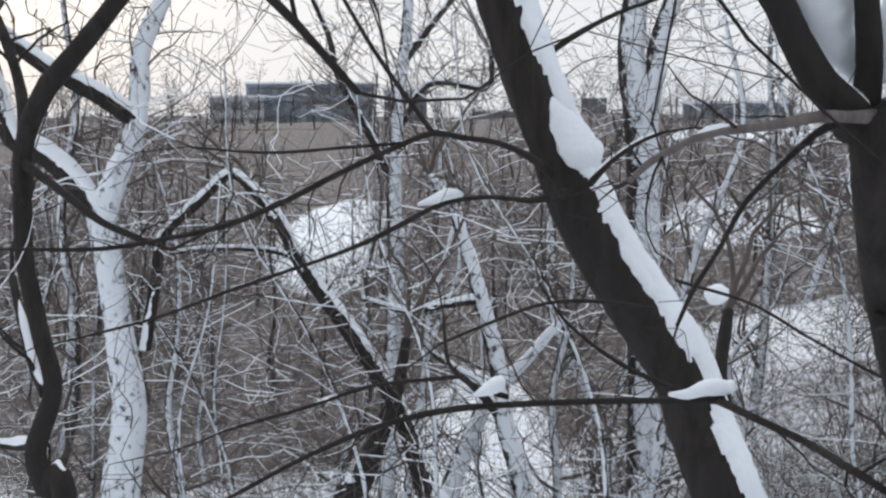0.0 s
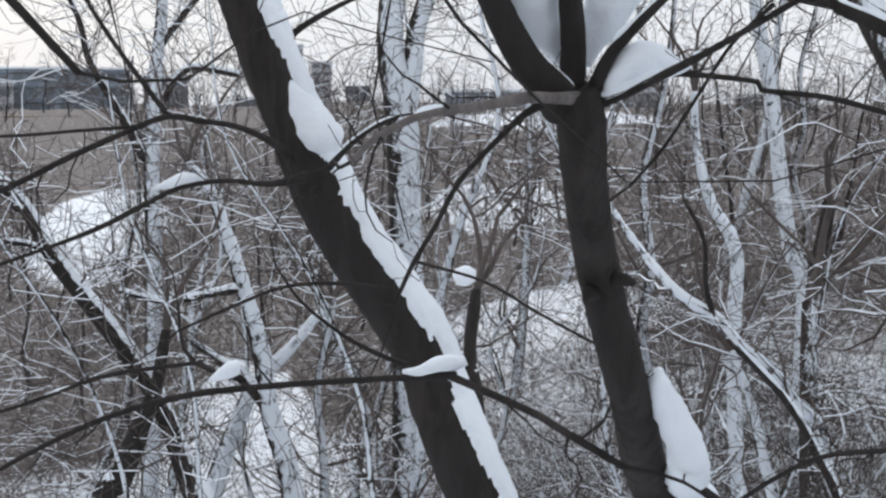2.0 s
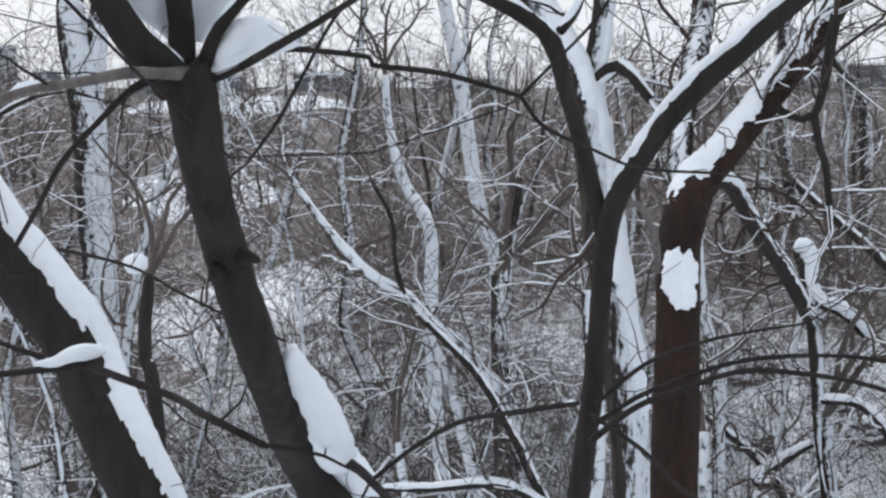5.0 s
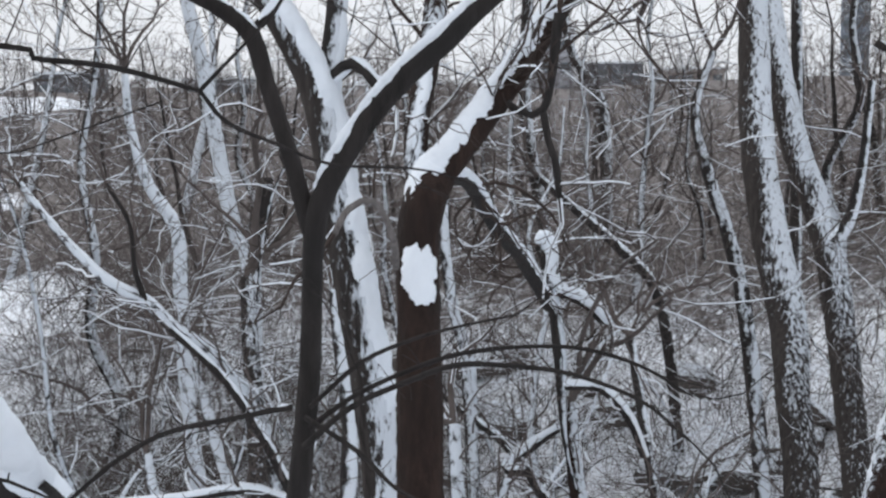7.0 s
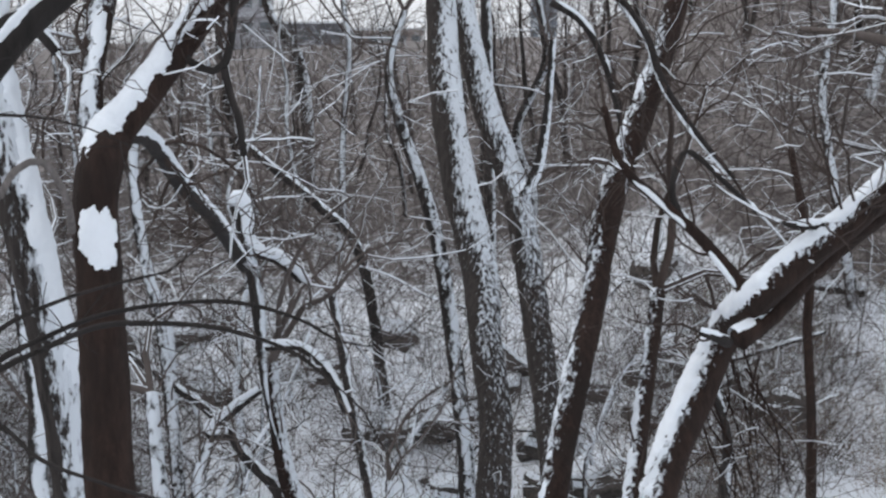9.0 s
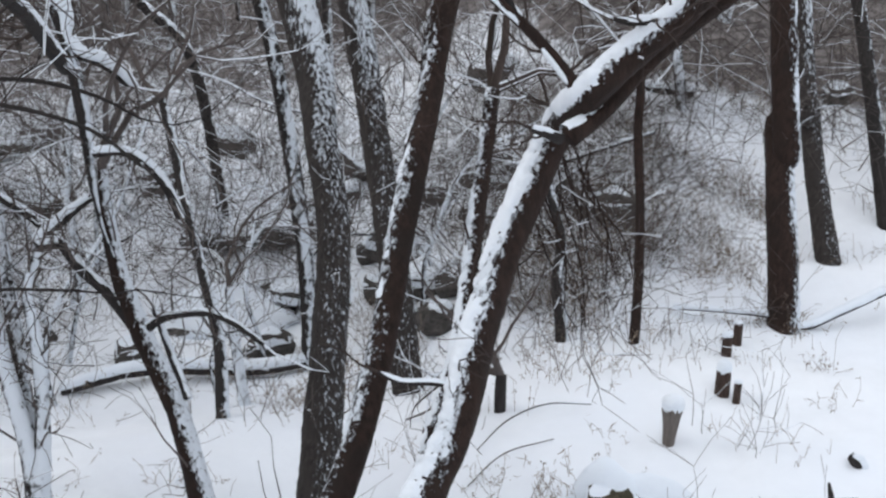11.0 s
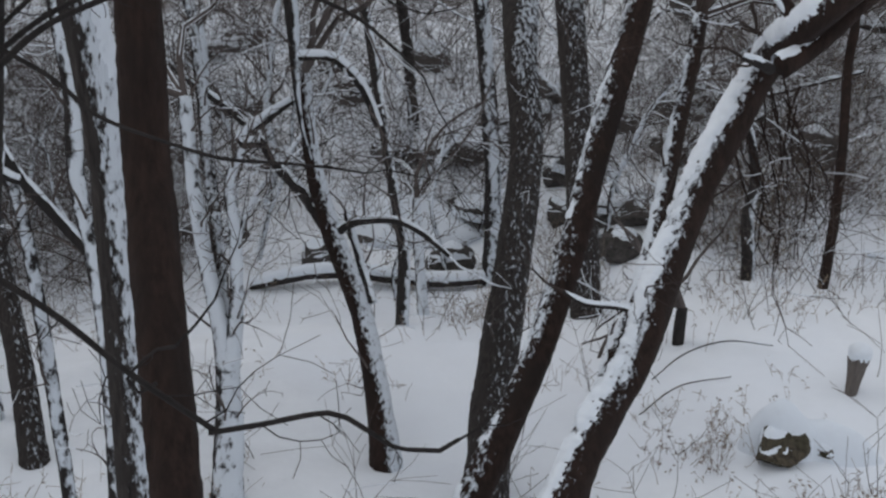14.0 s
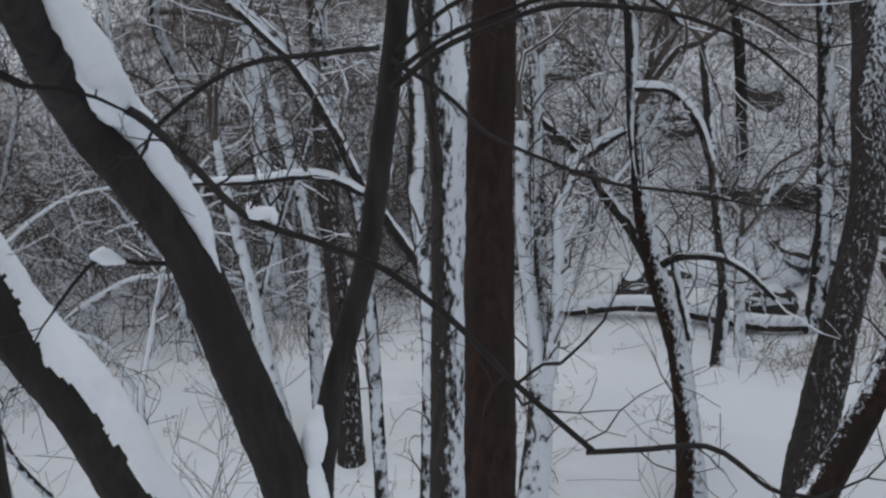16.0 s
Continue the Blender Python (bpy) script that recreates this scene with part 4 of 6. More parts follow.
TREES["clump"] = [
    ("trunk", "bark_red", 0.2, -0.28, [(5.04, 4.3, -0.44, 0.128), (5.48, 4.26, 0.11, 0.119), (5.87, 4.26, 0.61, 0.109), (6.31, 4.32, 1.05, 0.104), (6.77, 4.43, 1.58, 0.099), (7.2, 4.59, 2.1, 0.101), (7.63, 4.73, 2.61, 0.103), (8.02, 4.86, 3.02, 0.101), (8.48, 5.01, 3.71, 0.109), (9.01, 5.05, 4.38, 0.104), (9.51, 5.1, 5.05, 0.097), (9.86, 5.16, 5.66, 0.09)]),
    ("second_stem", "bark_red", 0.6, -0.1, [(4.76, 3.38, 0.11, 0.136), (5.3, 3.39, 0.66, 0.12), (5.73, 3.41, 1.15, 0.116), (6.08, 3.41, 1.46, 0.115), (6.45, 3.48, 1.89, 0.11), (6.82, 3.54, 2.3, 0.112), (7.16, 3.53, 2.68, 0.114), (7.5, 3.5, 3.07, 0.111), (7.06, 3.07, 3.42, 0.1), (7.27, 2.88, 3.66, 0.093), (7.52, 2.63, 3.94, 0.086), (7.74, 2.45, 4.22, 0.083), (7.95, 2.25, 4.47, 0.076), (8.19, 2.04, 4.73, 0.069)]),
    ("limb", "bark_red", 0.7, 0, [(6.94, 3.14, 3.17, 0.069), (7.16, 3.04, 3.29, 0.063), (7.44, 2.91, 3.54, 0.064), (7.71, 2.66, 3.84, 0.064), (8.01, 2.35, 4.12, 0.06), (8.36, 1.96, 4.39, 0.053), (8.67, 1.6, 4.59, 0.046)]),
    ("limb", "bark_red", 0.4, 0, [(7.03, 3.13, 3.44, 0.045), (6.98, 3.31, 3.66, 0.038), (6.92, 3.48, 3.84, 0.035), (6.84, 3.67, 4.01, 0.031), (6.77, 3.87, 4.21, 0.026), (6.79, 4.01, 4.55, 0.021)]),
    ("limb", "bark", 0.6, 0, [(6.92, 3.48, 3.83, 0.024), (6.91, 3.59, 4.04, 0.021), (7.01, 3.55, 4.28, 0.019), (7.11, 3.31, 4.07, 0.017), (7.17, 3.15, 3.92, 0.016)]),
    ("limb", "bark", 1, 0, [(7.45, 2.71, 3.85, 0.028), (7.2, 2.9, 3.85, 0.022), (7.15, 2.98, 3.87, 0.015)]),
    ("limb", "bark", 1, 0, [(6.9, 3.18, 3.16, 0.035), (6.78, 3.21, 3.21, 0.027), (6.74, 3.29, 3.24, 0.02)]),
    ("third_stem", "bark_red", 0.2, -0.15, [(6.14, 3.65, 1.12, 0.065), (6.74, 3.83, 1.5, 0.065), (7.31, 4.06, 1.89, 0.064), (7.85, 4.32, 2.25, 0.063), (8.31, 4.52, 2.64, 0.06), (8.65, 4.67, 3.0, 0.057)]),
    ("limb", "bark", 0.5, 0, [(6.3, 3.39, 1.6, 0.021), (6.21, 3.59, 1.69, 0.021), (6.08, 3.8, 1.7, 0.018), (6.02, 3.93, 1.76, 0.012)]),
    ("limb", "bark_red", 0.05, 0, [(7.56, 3.82, 2.57, 0.008), (7.53, 3.77, 2.37, 0.007), (7.5, 3.79, 2.25, 0.006), (7.48, 3.77, 2.1, 0.005), (7.33, 3.65, 1.92, 0.004)]),
    ("limb", "bark_red", 0.05, 0, [(7.68, 3.83, 2.81, 0.008), (7.64, 3.72, 2.59, 0.007), (7.55, 3.56, 2.42, 0.006), (7.58, 3.46, 2.23, 0.005), (7.52, 3.44, 2.0, 0.004)]),
    ("limb", "bark_red", 0.05, 0, [(7.55, 3.67, 2.37, 0.008), (7.5, 3.54, 2.15, 0.007), (7.59, 3.46, 1.95, 0.006), (7.48, 3.27, 1.89, 0.005), (7.45, 3.24, 1.64, 0.004)]),
    ("limb", "bark_red", 0.05, 0, [(7.69, 3.75, 2.72, 0.008), (7.63, 3.66, 2.57, 0.007), (7.7, 3.61, 2.36, 0.006), (7.65, 3.48, 2.13, 0.005), (7.51, 3.31, 1.99, 0.003)]),
    ("limb", "bark_red", 0.05, 0, [(7.58, 3.59, 2.32, 0.008), (7.62, 3.47, 2.12, 0.007), (7.52, 3.41, 1.92, 0.006), (7.52, 3.4, 1.78, 0.005), (7.52, 3.3, 1.67, 0.004)]),
    ("limb", "bark_red", 0.05, 0, [(7.75, 3.73, 2.81, 0.008), (7.74, 3.7, 2.58, 0.007), (7.51, 3.62, 2.44, 0.006), (7.65, 3.59, 2.25, 0.005), (7.65, 3.48, 2.07, 0.004)]),
    ("limb", "bark_red", 0.05, 0, [(7.78, 3.72, 2.86, 0.008), (7.72, 3.61, 2.76, 0.007), (7.66, 3.54, 2.58, 0.006), (7.59, 3.53, 2.35, 0.005), (7.57, 3.42, 2.13, 0.003)]),
    ("limb", "bark_red", 0.05, 0, [(7.71, 3.6, 2.59, 0.008), (7.7, 3.51, 2.4, 0.007), (7.65, 3.39, 2.18, 0.006), (7.55, 3.29, 2.0, 0.005), (7.52, 3.25, 1.74, 0.004)]),
    ("limb", "bark_red", 0.05, 0, [(7.84, 3.65, 2.9, 0.008), (7.71, 3.54, 2.74, 0.007), (7.69, 3.45, 2.56, 0.006), (7.77, 3.4, 2.35, 0.005), (7.72, 3.35, 2.15, 0.004)]),
    ("limb", "bark_red", 0.05, 0, [(7.83, 3.65, 2.87, 0.008), (7.75, 3.51, 2.65, 0.007), (7.71, 3.44, 2.47, 0.006), (7.68, 3.39, 2.32, 0.005), (7.65, 3.33, 2.17, 0.003)]),
    ("limb", "bark_red", 0.05, 0, [(7.89, 3.58, 2.89, 0.008), (7.82, 3.46, 2.7, 0.007), (7.72, 3.41, 2.5, 0.006), (7.74, 3.42, 2.3, 0.005), (7.61, 3.37, 2.18, 0.003)]),
    ("limb", "bark_red", 0.05, 0, [(7.83, 3.48, 2.64, 0.008), (7.81, 3.34, 2.53, 0.007), (7.8, 3.24, 2.3, 0.006), (7.76, 3.22, 2.17, 0.005), (7.74, 3.2, 1.94, 0.004)]),
    ("limb", "bark_red", 0.05, 0, [(7.85, 3.52, 2.74, 0.008), (7.9, 3.41, 2.54, 0.007), (7.77, 3.33, 2.44, 0.006), (7.78, 3.22, 2.3, 0.005), (7.75, 3.17, 2.13, 0.004)]),
    ("limb", "bark_red", 0.05, 0, [(7.93, 3.46, 2.82, 0.008), (7.89, 3.48, 2.57, 0.007), (7.92, 3.33, 2.4, 0.006), (7.9, 3.18, 2.28, 0.005), (7.83, 3.06, 2.1, 0.004)]),
    ("limb", "bark_red", 0.05, 0, [(7.88, 3.44, 2.7, 0.008), (7.85, 3.43, 2.58, 0.007), (7.68, 3.33, 2.4, 0.006), (7.84, 3.25, 2.16, 0.005), (7.74, 3.11, 1.96, 0.004)]),
    ("limb", "bark", 0.7, 0, [(7.36, 4.74, 5.54, 0.03), (7.48, 4.6, 5.38, 0.03), (7.63, 4.43, 5.23, 0.029), (7.74, 4.27, 4.96, 0.027), (7.79, 4.17, 4.66, 0.025), (7.92, 3.98, 4.32, 0.023), (8.08, 3.77, 4.01, 0.019)]),
    ("limb", "bark", 0.7, 0, [(7.45, 4.87, 5.22, 0.027), (7.59, 4.71, 5.08, 0.025), (7.68, 4.58, 4.81, 0.023), (7.72, 4.46, 4.38, 0.018)]),
]
TREES["slim"] = [
    ("trunk", "bark_red", 0.3, 0.6, [(6.81, 6.23, -0.59, 0.128), (6.9, 6.42, -0.18, 0.105), (6.99, 6.66, 0.3, 0.096), (7.02, 6.91, 0.69, 0.093), (7.04, 7.11, 0.99, 0.088), (7.08, 7.32, 1.34, 0.082), (7.15, 7.49, 1.69, 0.070), (7.28, 7.69, 2.21, 0.052)]),
    ("limb", "bark", 0.4, 0, [(7.03, 7.13, 0.99, 0.062), (6.99, 7.4, 1.25, 0.053), (6.92, 7.65, 1.46, 0.048), (6.9, 7.84, 1.65, 0.043), (6.82, 8.12, 1.87, 0.038), (6.7, 8.45, 2.05, 0.031), (6.59, 8.78, 2.26, 0.024)]),
    ("limb", "bark", 1.2, 0, [(6.9, 7.83, 1.64, 0.053), (6.8, 7.98, 1.65, 0.053), (7.0, 7.84, 1.85, 0.043), (7.16, 7.71, 1.99, 0.029)]),
    ("limb", "bark", 0.4, 0, [(7.04, 7.08, 0.95, 0.043), (7.12, 6.88, 1.1, 0.033), (7.25, 6.55, 1.17, 0.03), (7.28, 6.27, 1.13, 0.026), (7.36, 6.03, 0.97, 0.019)]),
    ("limb", "bark", 0.5, 0.8, [(7.07, 6.64, 0.44, 0.048), (7.18, 6.9, 0.74, 0.039), (7.29, 7.18, 1.06, 0.029)]),
    ("limb", "bark", 0.3, 0.4, [(7.1, 7.38, 1.45, 0.014), (6.97, 7.38, 1.85, 0.018), (6.91, 7.38, 2.25, 0.032), (6.93, 7.43, 2.7, 0.055), (6.93, 7.49, 3.08, 0.057), (6.91, 7.59, 3.5, 0.052), (6.89, 7.64, 3.64, 0.047)]),
    ("limb", "bark", 1.5, 0, [(6.95, 7.51, 3.27, 0.047), (7.11, 7.34, 3.17, 0.043), (7.22, 7.21, 3.0, 0.033)]),
    ("limb", "bark", 1.3, 0, [(6.91, 7.41, 2.47, 0.038), (7.14, 7.18, 2.46, 0.036), (7.29, 6.99, 2.23, 0.036), (7.36, 6.87, 1.9, 0.033)]),
]
TREES["pale_c"] = [
    ("trunk", "bark", 0.1, 0.7, [(5.29, 6.43, -0.5, 0.128), (5.49, 6.62, 0.13, 0.102), (5.6, 6.82, 0.6, 0.073), (5.68, 7.08, 1.1, 0.064), (5.8, 7.36, 1.69, 0.06), (5.94, 7.6, 2.27, 0.051)]),
    ("limb", "bark", 0.3, 0.7, [(5.53, 6.67, 0.29, 0.085), (5.71, 6.77, 0.76, 0.056), (5.87, 6.95, 1.31, 0.047), (5.95, 7.1, 1.66, 0.038), (6.09, 7.1, 1.93, 0.03)]),
    ("limb", "bark_rough", 0.1, 0.3, [(5.66, 6.85, 0.51, 0.056), (5.88, 7.18, 1.1, 0.052), (6.06, 7.47, 1.59, 0.049), (6.27, 7.81, 2.16, 0.045), (6.45, 8.13, 2.67, 0.041)]),
]
TREES["mid_dark"] = [
    ("trunk", "bark", 0.1, 0.3, [(3.98, 5.86, 0.03, 0.069), (4.14, 6.09, 0.74, 0.065), (4.25, 6.28, 1.31, 0.061), (4.31, 6.45, 1.77, 0.061), (4.35, 6.63, 2.2, 0.057), (4.47, 6.8, 2.73, 0.053), (4.51, 6.96, 3.15, 0.046), (4.57, 7.13, 3.58, 0.038)]),
    ("limb", "bark", 0.7, 0, [(4.31, 6.44, 1.74, 0.046), (4.19, 6.63, 1.98, 0.038), (4.01, 6.76, 2.3, 0.034), (3.88, 6.9, 2.67, 0.03), (3.7, 7.07, 3.07, 0.026), (3.42, 7.29, 3.43, 0.022)]),
    ("limb", "bark", 1, 0, [(4.01, 6.75, 2.26, 0.034), (3.73, 6.87, 2.39, 0.03), (3.31, 7.01, 2.38, 0.026), (2.97, 7.11, 2.4, 0.018)]),
]
TREES["rough_c"] = [
    ("trunk", "bark_rough", 0, 0.35, [(4.66, 8.2, -0.6, 0.118), (4.81, 8.53, 0.04, 0.104), (4.92, 8.87, 0.65, 0.095), (5.04, 9.23, 1.32, 0.091), (5.19, 9.58, 2.0, 0.087), (5.33, 9.91, 2.64, 0.077), (5.47, 10.21, 3.2, 0.068)]),
]
TREES["pale_d"] = [
    ("trunk", "bark", 0.2, 0.5, [(4.86, 9.17, -0.72, 0.069), (5.02, 9.54, 0.04, 0.065), (5.17, 9.83, 0.6, 0.065), (5.22, 10.15, 1.07, 0.06), (5.23, 10.5, 1.56, 0.055), (5.24, 10.87, 2.1, 0.05), (5.15, 11.14, 2.56, 0.045)]),
]
TREES["pale_e"] = [
    ("trunk", "bark", 0.2, 0.55, [(4.36, 8.92, -0.57, 0.071), (4.35, 9.24, 0.09, 0.061), (4.34, 9.57, 0.8, 0.056), (4.32, 9.83, 1.32, 0.051), (4.33, 10.03, 1.75, 0.041)]),
]
TREES["stump_tree"] = [
    ("trunk", "bark", 0.1, 0.3, [(9.14, 8.22, -0.87, 0.074), (9.39, 8.45, -0.33, 0.068), (9.57, 8.74, 0.14, 0.062), (9.82, 9.15, 0.65, 0.057), (10.12, 9.63, 1.34, 0.058), (10.41, 10.09, 2.0, 0.052)]),
]
TREES["pale_f"] = [
    ("trunk", "bark", 0.2, 1.1, [(9.71, 8.44, -0.99, 0.064), (9.93, 8.73, -0.44, 0.058), (10.13, 8.96, -0.0, 0.045)]),
]
TREES["slope_dark"] = [
    ("trunk", "bark_red", 0, 0.1, [(13.42, 3.52, -0.4, 0.2), (13.64, 3.66, 0.22, 0.174), (13.89, 3.84, 0.94, 0.168), (14.32, 4.07, 1.8, 0.162), (14.08, 3.88, 1.44, 0.162), (14.29, 4.07, 2.51, 0.156), (14.58, 4.27, 3.44, 0.151), (14.86, 4.46, 4.32, 0.145)]),
]
TREES["slope_birch"] = [
    ("trunk", "bark_rough", 0, 0.7, [(15.34, 3.49, -0.52, 0.179), (15.48, 3.67, 0.0, 0.15), (15.83, 3.99, 0.83, 0.137), (16.24, 4.32, 1.8, 0.13), (15.91, 4.18, 1.53, 0.123), (16.2, 4.42, 2.56, 0.117), (16.48, 4.65, 3.54, 0.11), (16.86, 4.87, 4.39, 0.104)]),
]
TREES["slope_edge"] = [
    ("trunk", "bark", 0, 0.1, [(16.51, 3.05, -0.45, 0.128), (16.72, 3.29, 0.35, 0.113), (17.09, 3.61, 1.31, 0.106), (17.42, 3.9, 2.14, 0.099), (17.79, 4.28, 3.19, 0.084)]),
]
TREES["thin_dark"] = [
    ("trunk", "bark_red", 0, 0, [(11.92, 4.72, -0.49, 0.062), (12.24, 4.84, 0.28, 0.056), (12.61, 5.03, 1.0, 0.053), (12.99, 5.27, 1.78, 0.051), (13.02, 5.28, 2.26, 0.051), (13.24, 5.48, 2.98, 0.045), (13.52, 5.78, 3.71, 0.039)]),
]
TREES["stubby"] = [
    ("trunk", "bark", 0.2, 0.2, [(11.59, 5.42, -0.74, 0.082), (11.76, 5.52, -0.27, 0.076), (11.9, 5.67, 0.19, 0.069), (12.18, 5.78, 0.62, 0.057), (12.39, 6.09, 1.18, 0.045)]),
]
TREES["stubby_b"] = [
    ("trunk", "bark", 0.6, 0, [(9.97, 5.28, -0.60, 0.062), (9.99, 5.29, -0.31, 0.06), (10.02, 5.30, -0.13, 0.054)]),
]
TREES["right_far_lean"] = [
    ("trunk", "bark", 0.7, 0, [(14.49, 12.87, -2.81, 0.102), (14.6, 13.27, -0.05, 0.093), (14.53, 13.63, 1.61, 0.084), (14.14, 14.15, 2.36, 0.074), (13.72, 14.65, 2.92, 0.065), (13.31, 15.14, 3.48, 0.056)]),
]
TREES["mid_trunk_a"] = [
    ("trunk", "bark", 0.3, 0.05, [(11.67, 9.07, -0.19, 0.104), (11.71, 9.28, 1.19, 0.097), (11.71, 9.51, 2.44, 0.091), (11.64, 9.73, 3.27, 0.084), (11.53, 9.95, 3.96, 0.07), (11.5, 10.11, 4.65, 0.056), (11.72, 10.03, 5.34, 0.042)]),
]
TREES["mid_trunk_b"] = [
    ("trunk", "bark", 0.3, 0.55, [(6.75, 8.35, 0.71, 0.066), (6.8, 8.49, 1.73, 0.061), (6.85, 8.57, 2.43, 0.056), (6.79, 8.72, 2.94, 0.051), (6.79, 8.86, 3.65, 0.046), (6.85, 8.91, 4.26, 0.036)]),
]
TREES["far_pole37"] = [
    ("trunk", "bark", 0.1, 0.2, [(20.83, 23.25, -4.49, 0.178), (21.16, 23.73, -0.07, 0.178), (21.13, 24.09, 1.7, 0.171), (21.07, 24.63, 4.35, 0.163), (21.37, 24.89, 7.3, 0.149)]),
]
TREES["far_pole38"] = [
    ("trunk", "bark", 0.1, 0.2, [(24.64, 25.27, -4.04, 0.201), (25.08, 25.75, 0.93, 0.184), (25.29, 26.16, 4.25, 0.167), (24.8, 26.94, 5.92, 0.134), (24.76, 27.34, 7.91, 0.117)]),
]
TREES["far_pole39"] = [
    ("trunk", "bark", 0.1, 0.2, [(17.32, 12.99, -2.6, 0.112), (17.91, 13.53, 3.47, 0.102), (18.18, 13.83, 6.51, 0.092)]),
]
CLUMPS = [
    [(0.499, 1.475, 5.038, 0.004), (0.486, 1.475, 5.061, 0.013), (0.470, 1.475, 5.089, 0.029), (0.455, 1.475, 5.121, 0.042), (0.445, 1.475, 5.155, 0.051), (0.438, 1.475, 5.182, 0.043)],
    [(0.537, 1.420, 5.000, 0.006), (0.553, 1.420, 5.022, 0.023), (0.576, 1.420, 5.039, 0.031), (0.600, 1.420, 5.042, 0.024), (0.622, 1.420, 5.039, 0.013), (0.645, 1.420, 5.041, 0.004)],
    [(0.527, 1.475, 5.040, 0.006), (0.535, 1.475, 5.069, 0.016), (0.547, 1.475, 5.097, 0.026), (0.560, 1.475, 5.126, 0.034), (0.568, 1.475, 5.154, 0.037)],
    [(0.68, 1.59, 4.62, 0.005), (0.68, 1.6, 4.6, 0.015), (0.71, 1.63, 4.55, 0.024), (0.74, 1.65, 4.5, 0.028), (0.77, 1.69, 4.44, 0.031), (0.85, 1.9, 4.35, 0.033), (0.89, 1.9, 4.3, 0.03), (0.91, 1.9, 4.25, 0.026), (0.95, 1.91, 4.19, 0.022), (0.98, 1.91, 4.13, 0.019), (1.0, 1.93, 4.07, 0.013), (1.02, 1.93, 3.99, 0.006), (1.03, 1.93, 3.96, 0.003)],
    [(1.12, 1.99, 3.73, 0.004), (1.14, 1.97, 3.66, 0.012), (1.16, 1.96, 3.6, 0.022), (1.18, 1.94, 3.54, 0.034), (1.19, 1.92, 3.47, 0.034)],
    [(1.21, 1.93, 3.69, 0.006), (1.2, 1.93, 3.66, 0.019), (1.19, 1.92, 3.63, 0.025), (1.19, 1.93, 3.58, 0.022), (1.18, 1.93, 3.55, 0.011)],
    [(0.36, 1.91, 4.56, 0.003), (0.39, 1.91, 4.56, 0.009), (0.42, 1.91, 4.57, 0.013), (0.46, 1.92, 4.57, 0.012), (0.46, 1.92, 4.58, 0.005)],
    [(0.05, 1.99, 4.54, 0.003), (0.07, 1.99, 4.55, 0.01), (0.09, 1.99, 4.56, 0.014), (0.1, 1.99, 4.57, 0.006)],
    [(0.82, 1.33, 4.36, 0.003), (0.82, 1.32, 4.35, 0.008), (0.84, 1.31, 4.35, 0.007), (0.84, 1.3, 4.34, 0.003)],
    [(0.81, 2.0, 4.065, 0.004), (0.83, 1.995, 4.066, 0.015), (0.845, 1.985, 4.06, 0.012), (0.865, 1.975, 4.052, 0.003)],
    [(0.212, 2.655, 5.063, 0.012), (0.239, 2.655, 5.014, 0.032), (0.271, 2.655, 4.958, 0.050), (0.298, 2.655, 4.912, 0.057), (0.318, 2.655, 4.880, 0.033)],
    [(0.154, 2.690, 5.260, 0.030), (0.172, 2.690, 5.205, 0.035), (0.197, 2.690, 5.160, 0.045), (0.220, 2.690, 5.128, 0.020)],
    [(-0.05, 2.4, 4.83, 0.003), (-0.02, 2.4, 4.84, 0.009), (0.01, 2.42, 4.85, 0.012), (0.04, 2.43, 4.85, 0.006)],
    [(0.87, 3.99, 4.43, 0.013), (0.89, 3.99, 4.42, 0.034), (0.93, 3.99, 4.41, 0.032), (0.94, 3.99, 4.4, 0.009)],
    [(6.8, 7.58, 3.67, 0.03), (6.85, 7.54, 3.72, 0.066), (6.88, 7.48, 3.6, 0.058), (6.88, 7.46, 3.43, 0.046), (6.93, 7.4, 3.3, 0.044), (7.05, 7.3, 3.24, 0.05), (7.18, 7.2, 3.1, 0.042), (7.24, 7.14, 3.0, 0.02)],
]

WIND = {"default": (0.5, -0.85, 0.0), "backing": (0.9, -0.7, 0), "red": (-0.6, -0.7, 0), "clump": (-0.8, 0.5, 0.6)}
for key in ("wavy", "pale_c", "mid_trunk_a", "mid_trunk_b", "pale_a", "pale_b", "pale_d", "pale_e", "pale_f", "mid_dark"):
    WIND[key] = (-0.3, -0.95, 0.0)
WIND["birch_a"] = WIND["birch_b"] = (0.38, -0.92, 0.0)
TOP = {"leaning": (1.0, -0.02, 0.8), "clump": (-0.6, 0.72, 0.7), "snowy_back": (0.75, -0.75, 0.2)}
LOW_FLECKS = {"birch_a": (1.4, 4.2, 0.34), "birch_b": (1.4, 4.2, 0.34), "rough_c": (1.4, 4.2, 0.34), "slope_birch": (1.4, 4.2, 0.34)}
RAGGED = {"snowy_back": (2.8, 3.5), "clump": None, "red": None}
LABELS = {
    "maple": "dark smooth-barked tree of two stems with snow in its forks",
    "leaning": "leaning dark trunk with thick snow along its upper side",
    "dark_left": "crooked dark young tree with snow on its low branches",
    "snowy_fork": "forked tree plastered white with snow",
    "red": "reddish-brown trunk forking high with snow on its limbs",
    "clump": "clump of leaning reddish stems lined with snow",
    "birch_a": "rough-barked trunk flecked with wind-blown snow",
    "birch_b": "rough-barked trunk with its face half white with snow",
    "slim": "slim brown tree with a snow-laden fork and a broken hooked top",
}


PADS = ((-0.55, -0.83, 0.1), (-0.95, -0.35, 0.35))


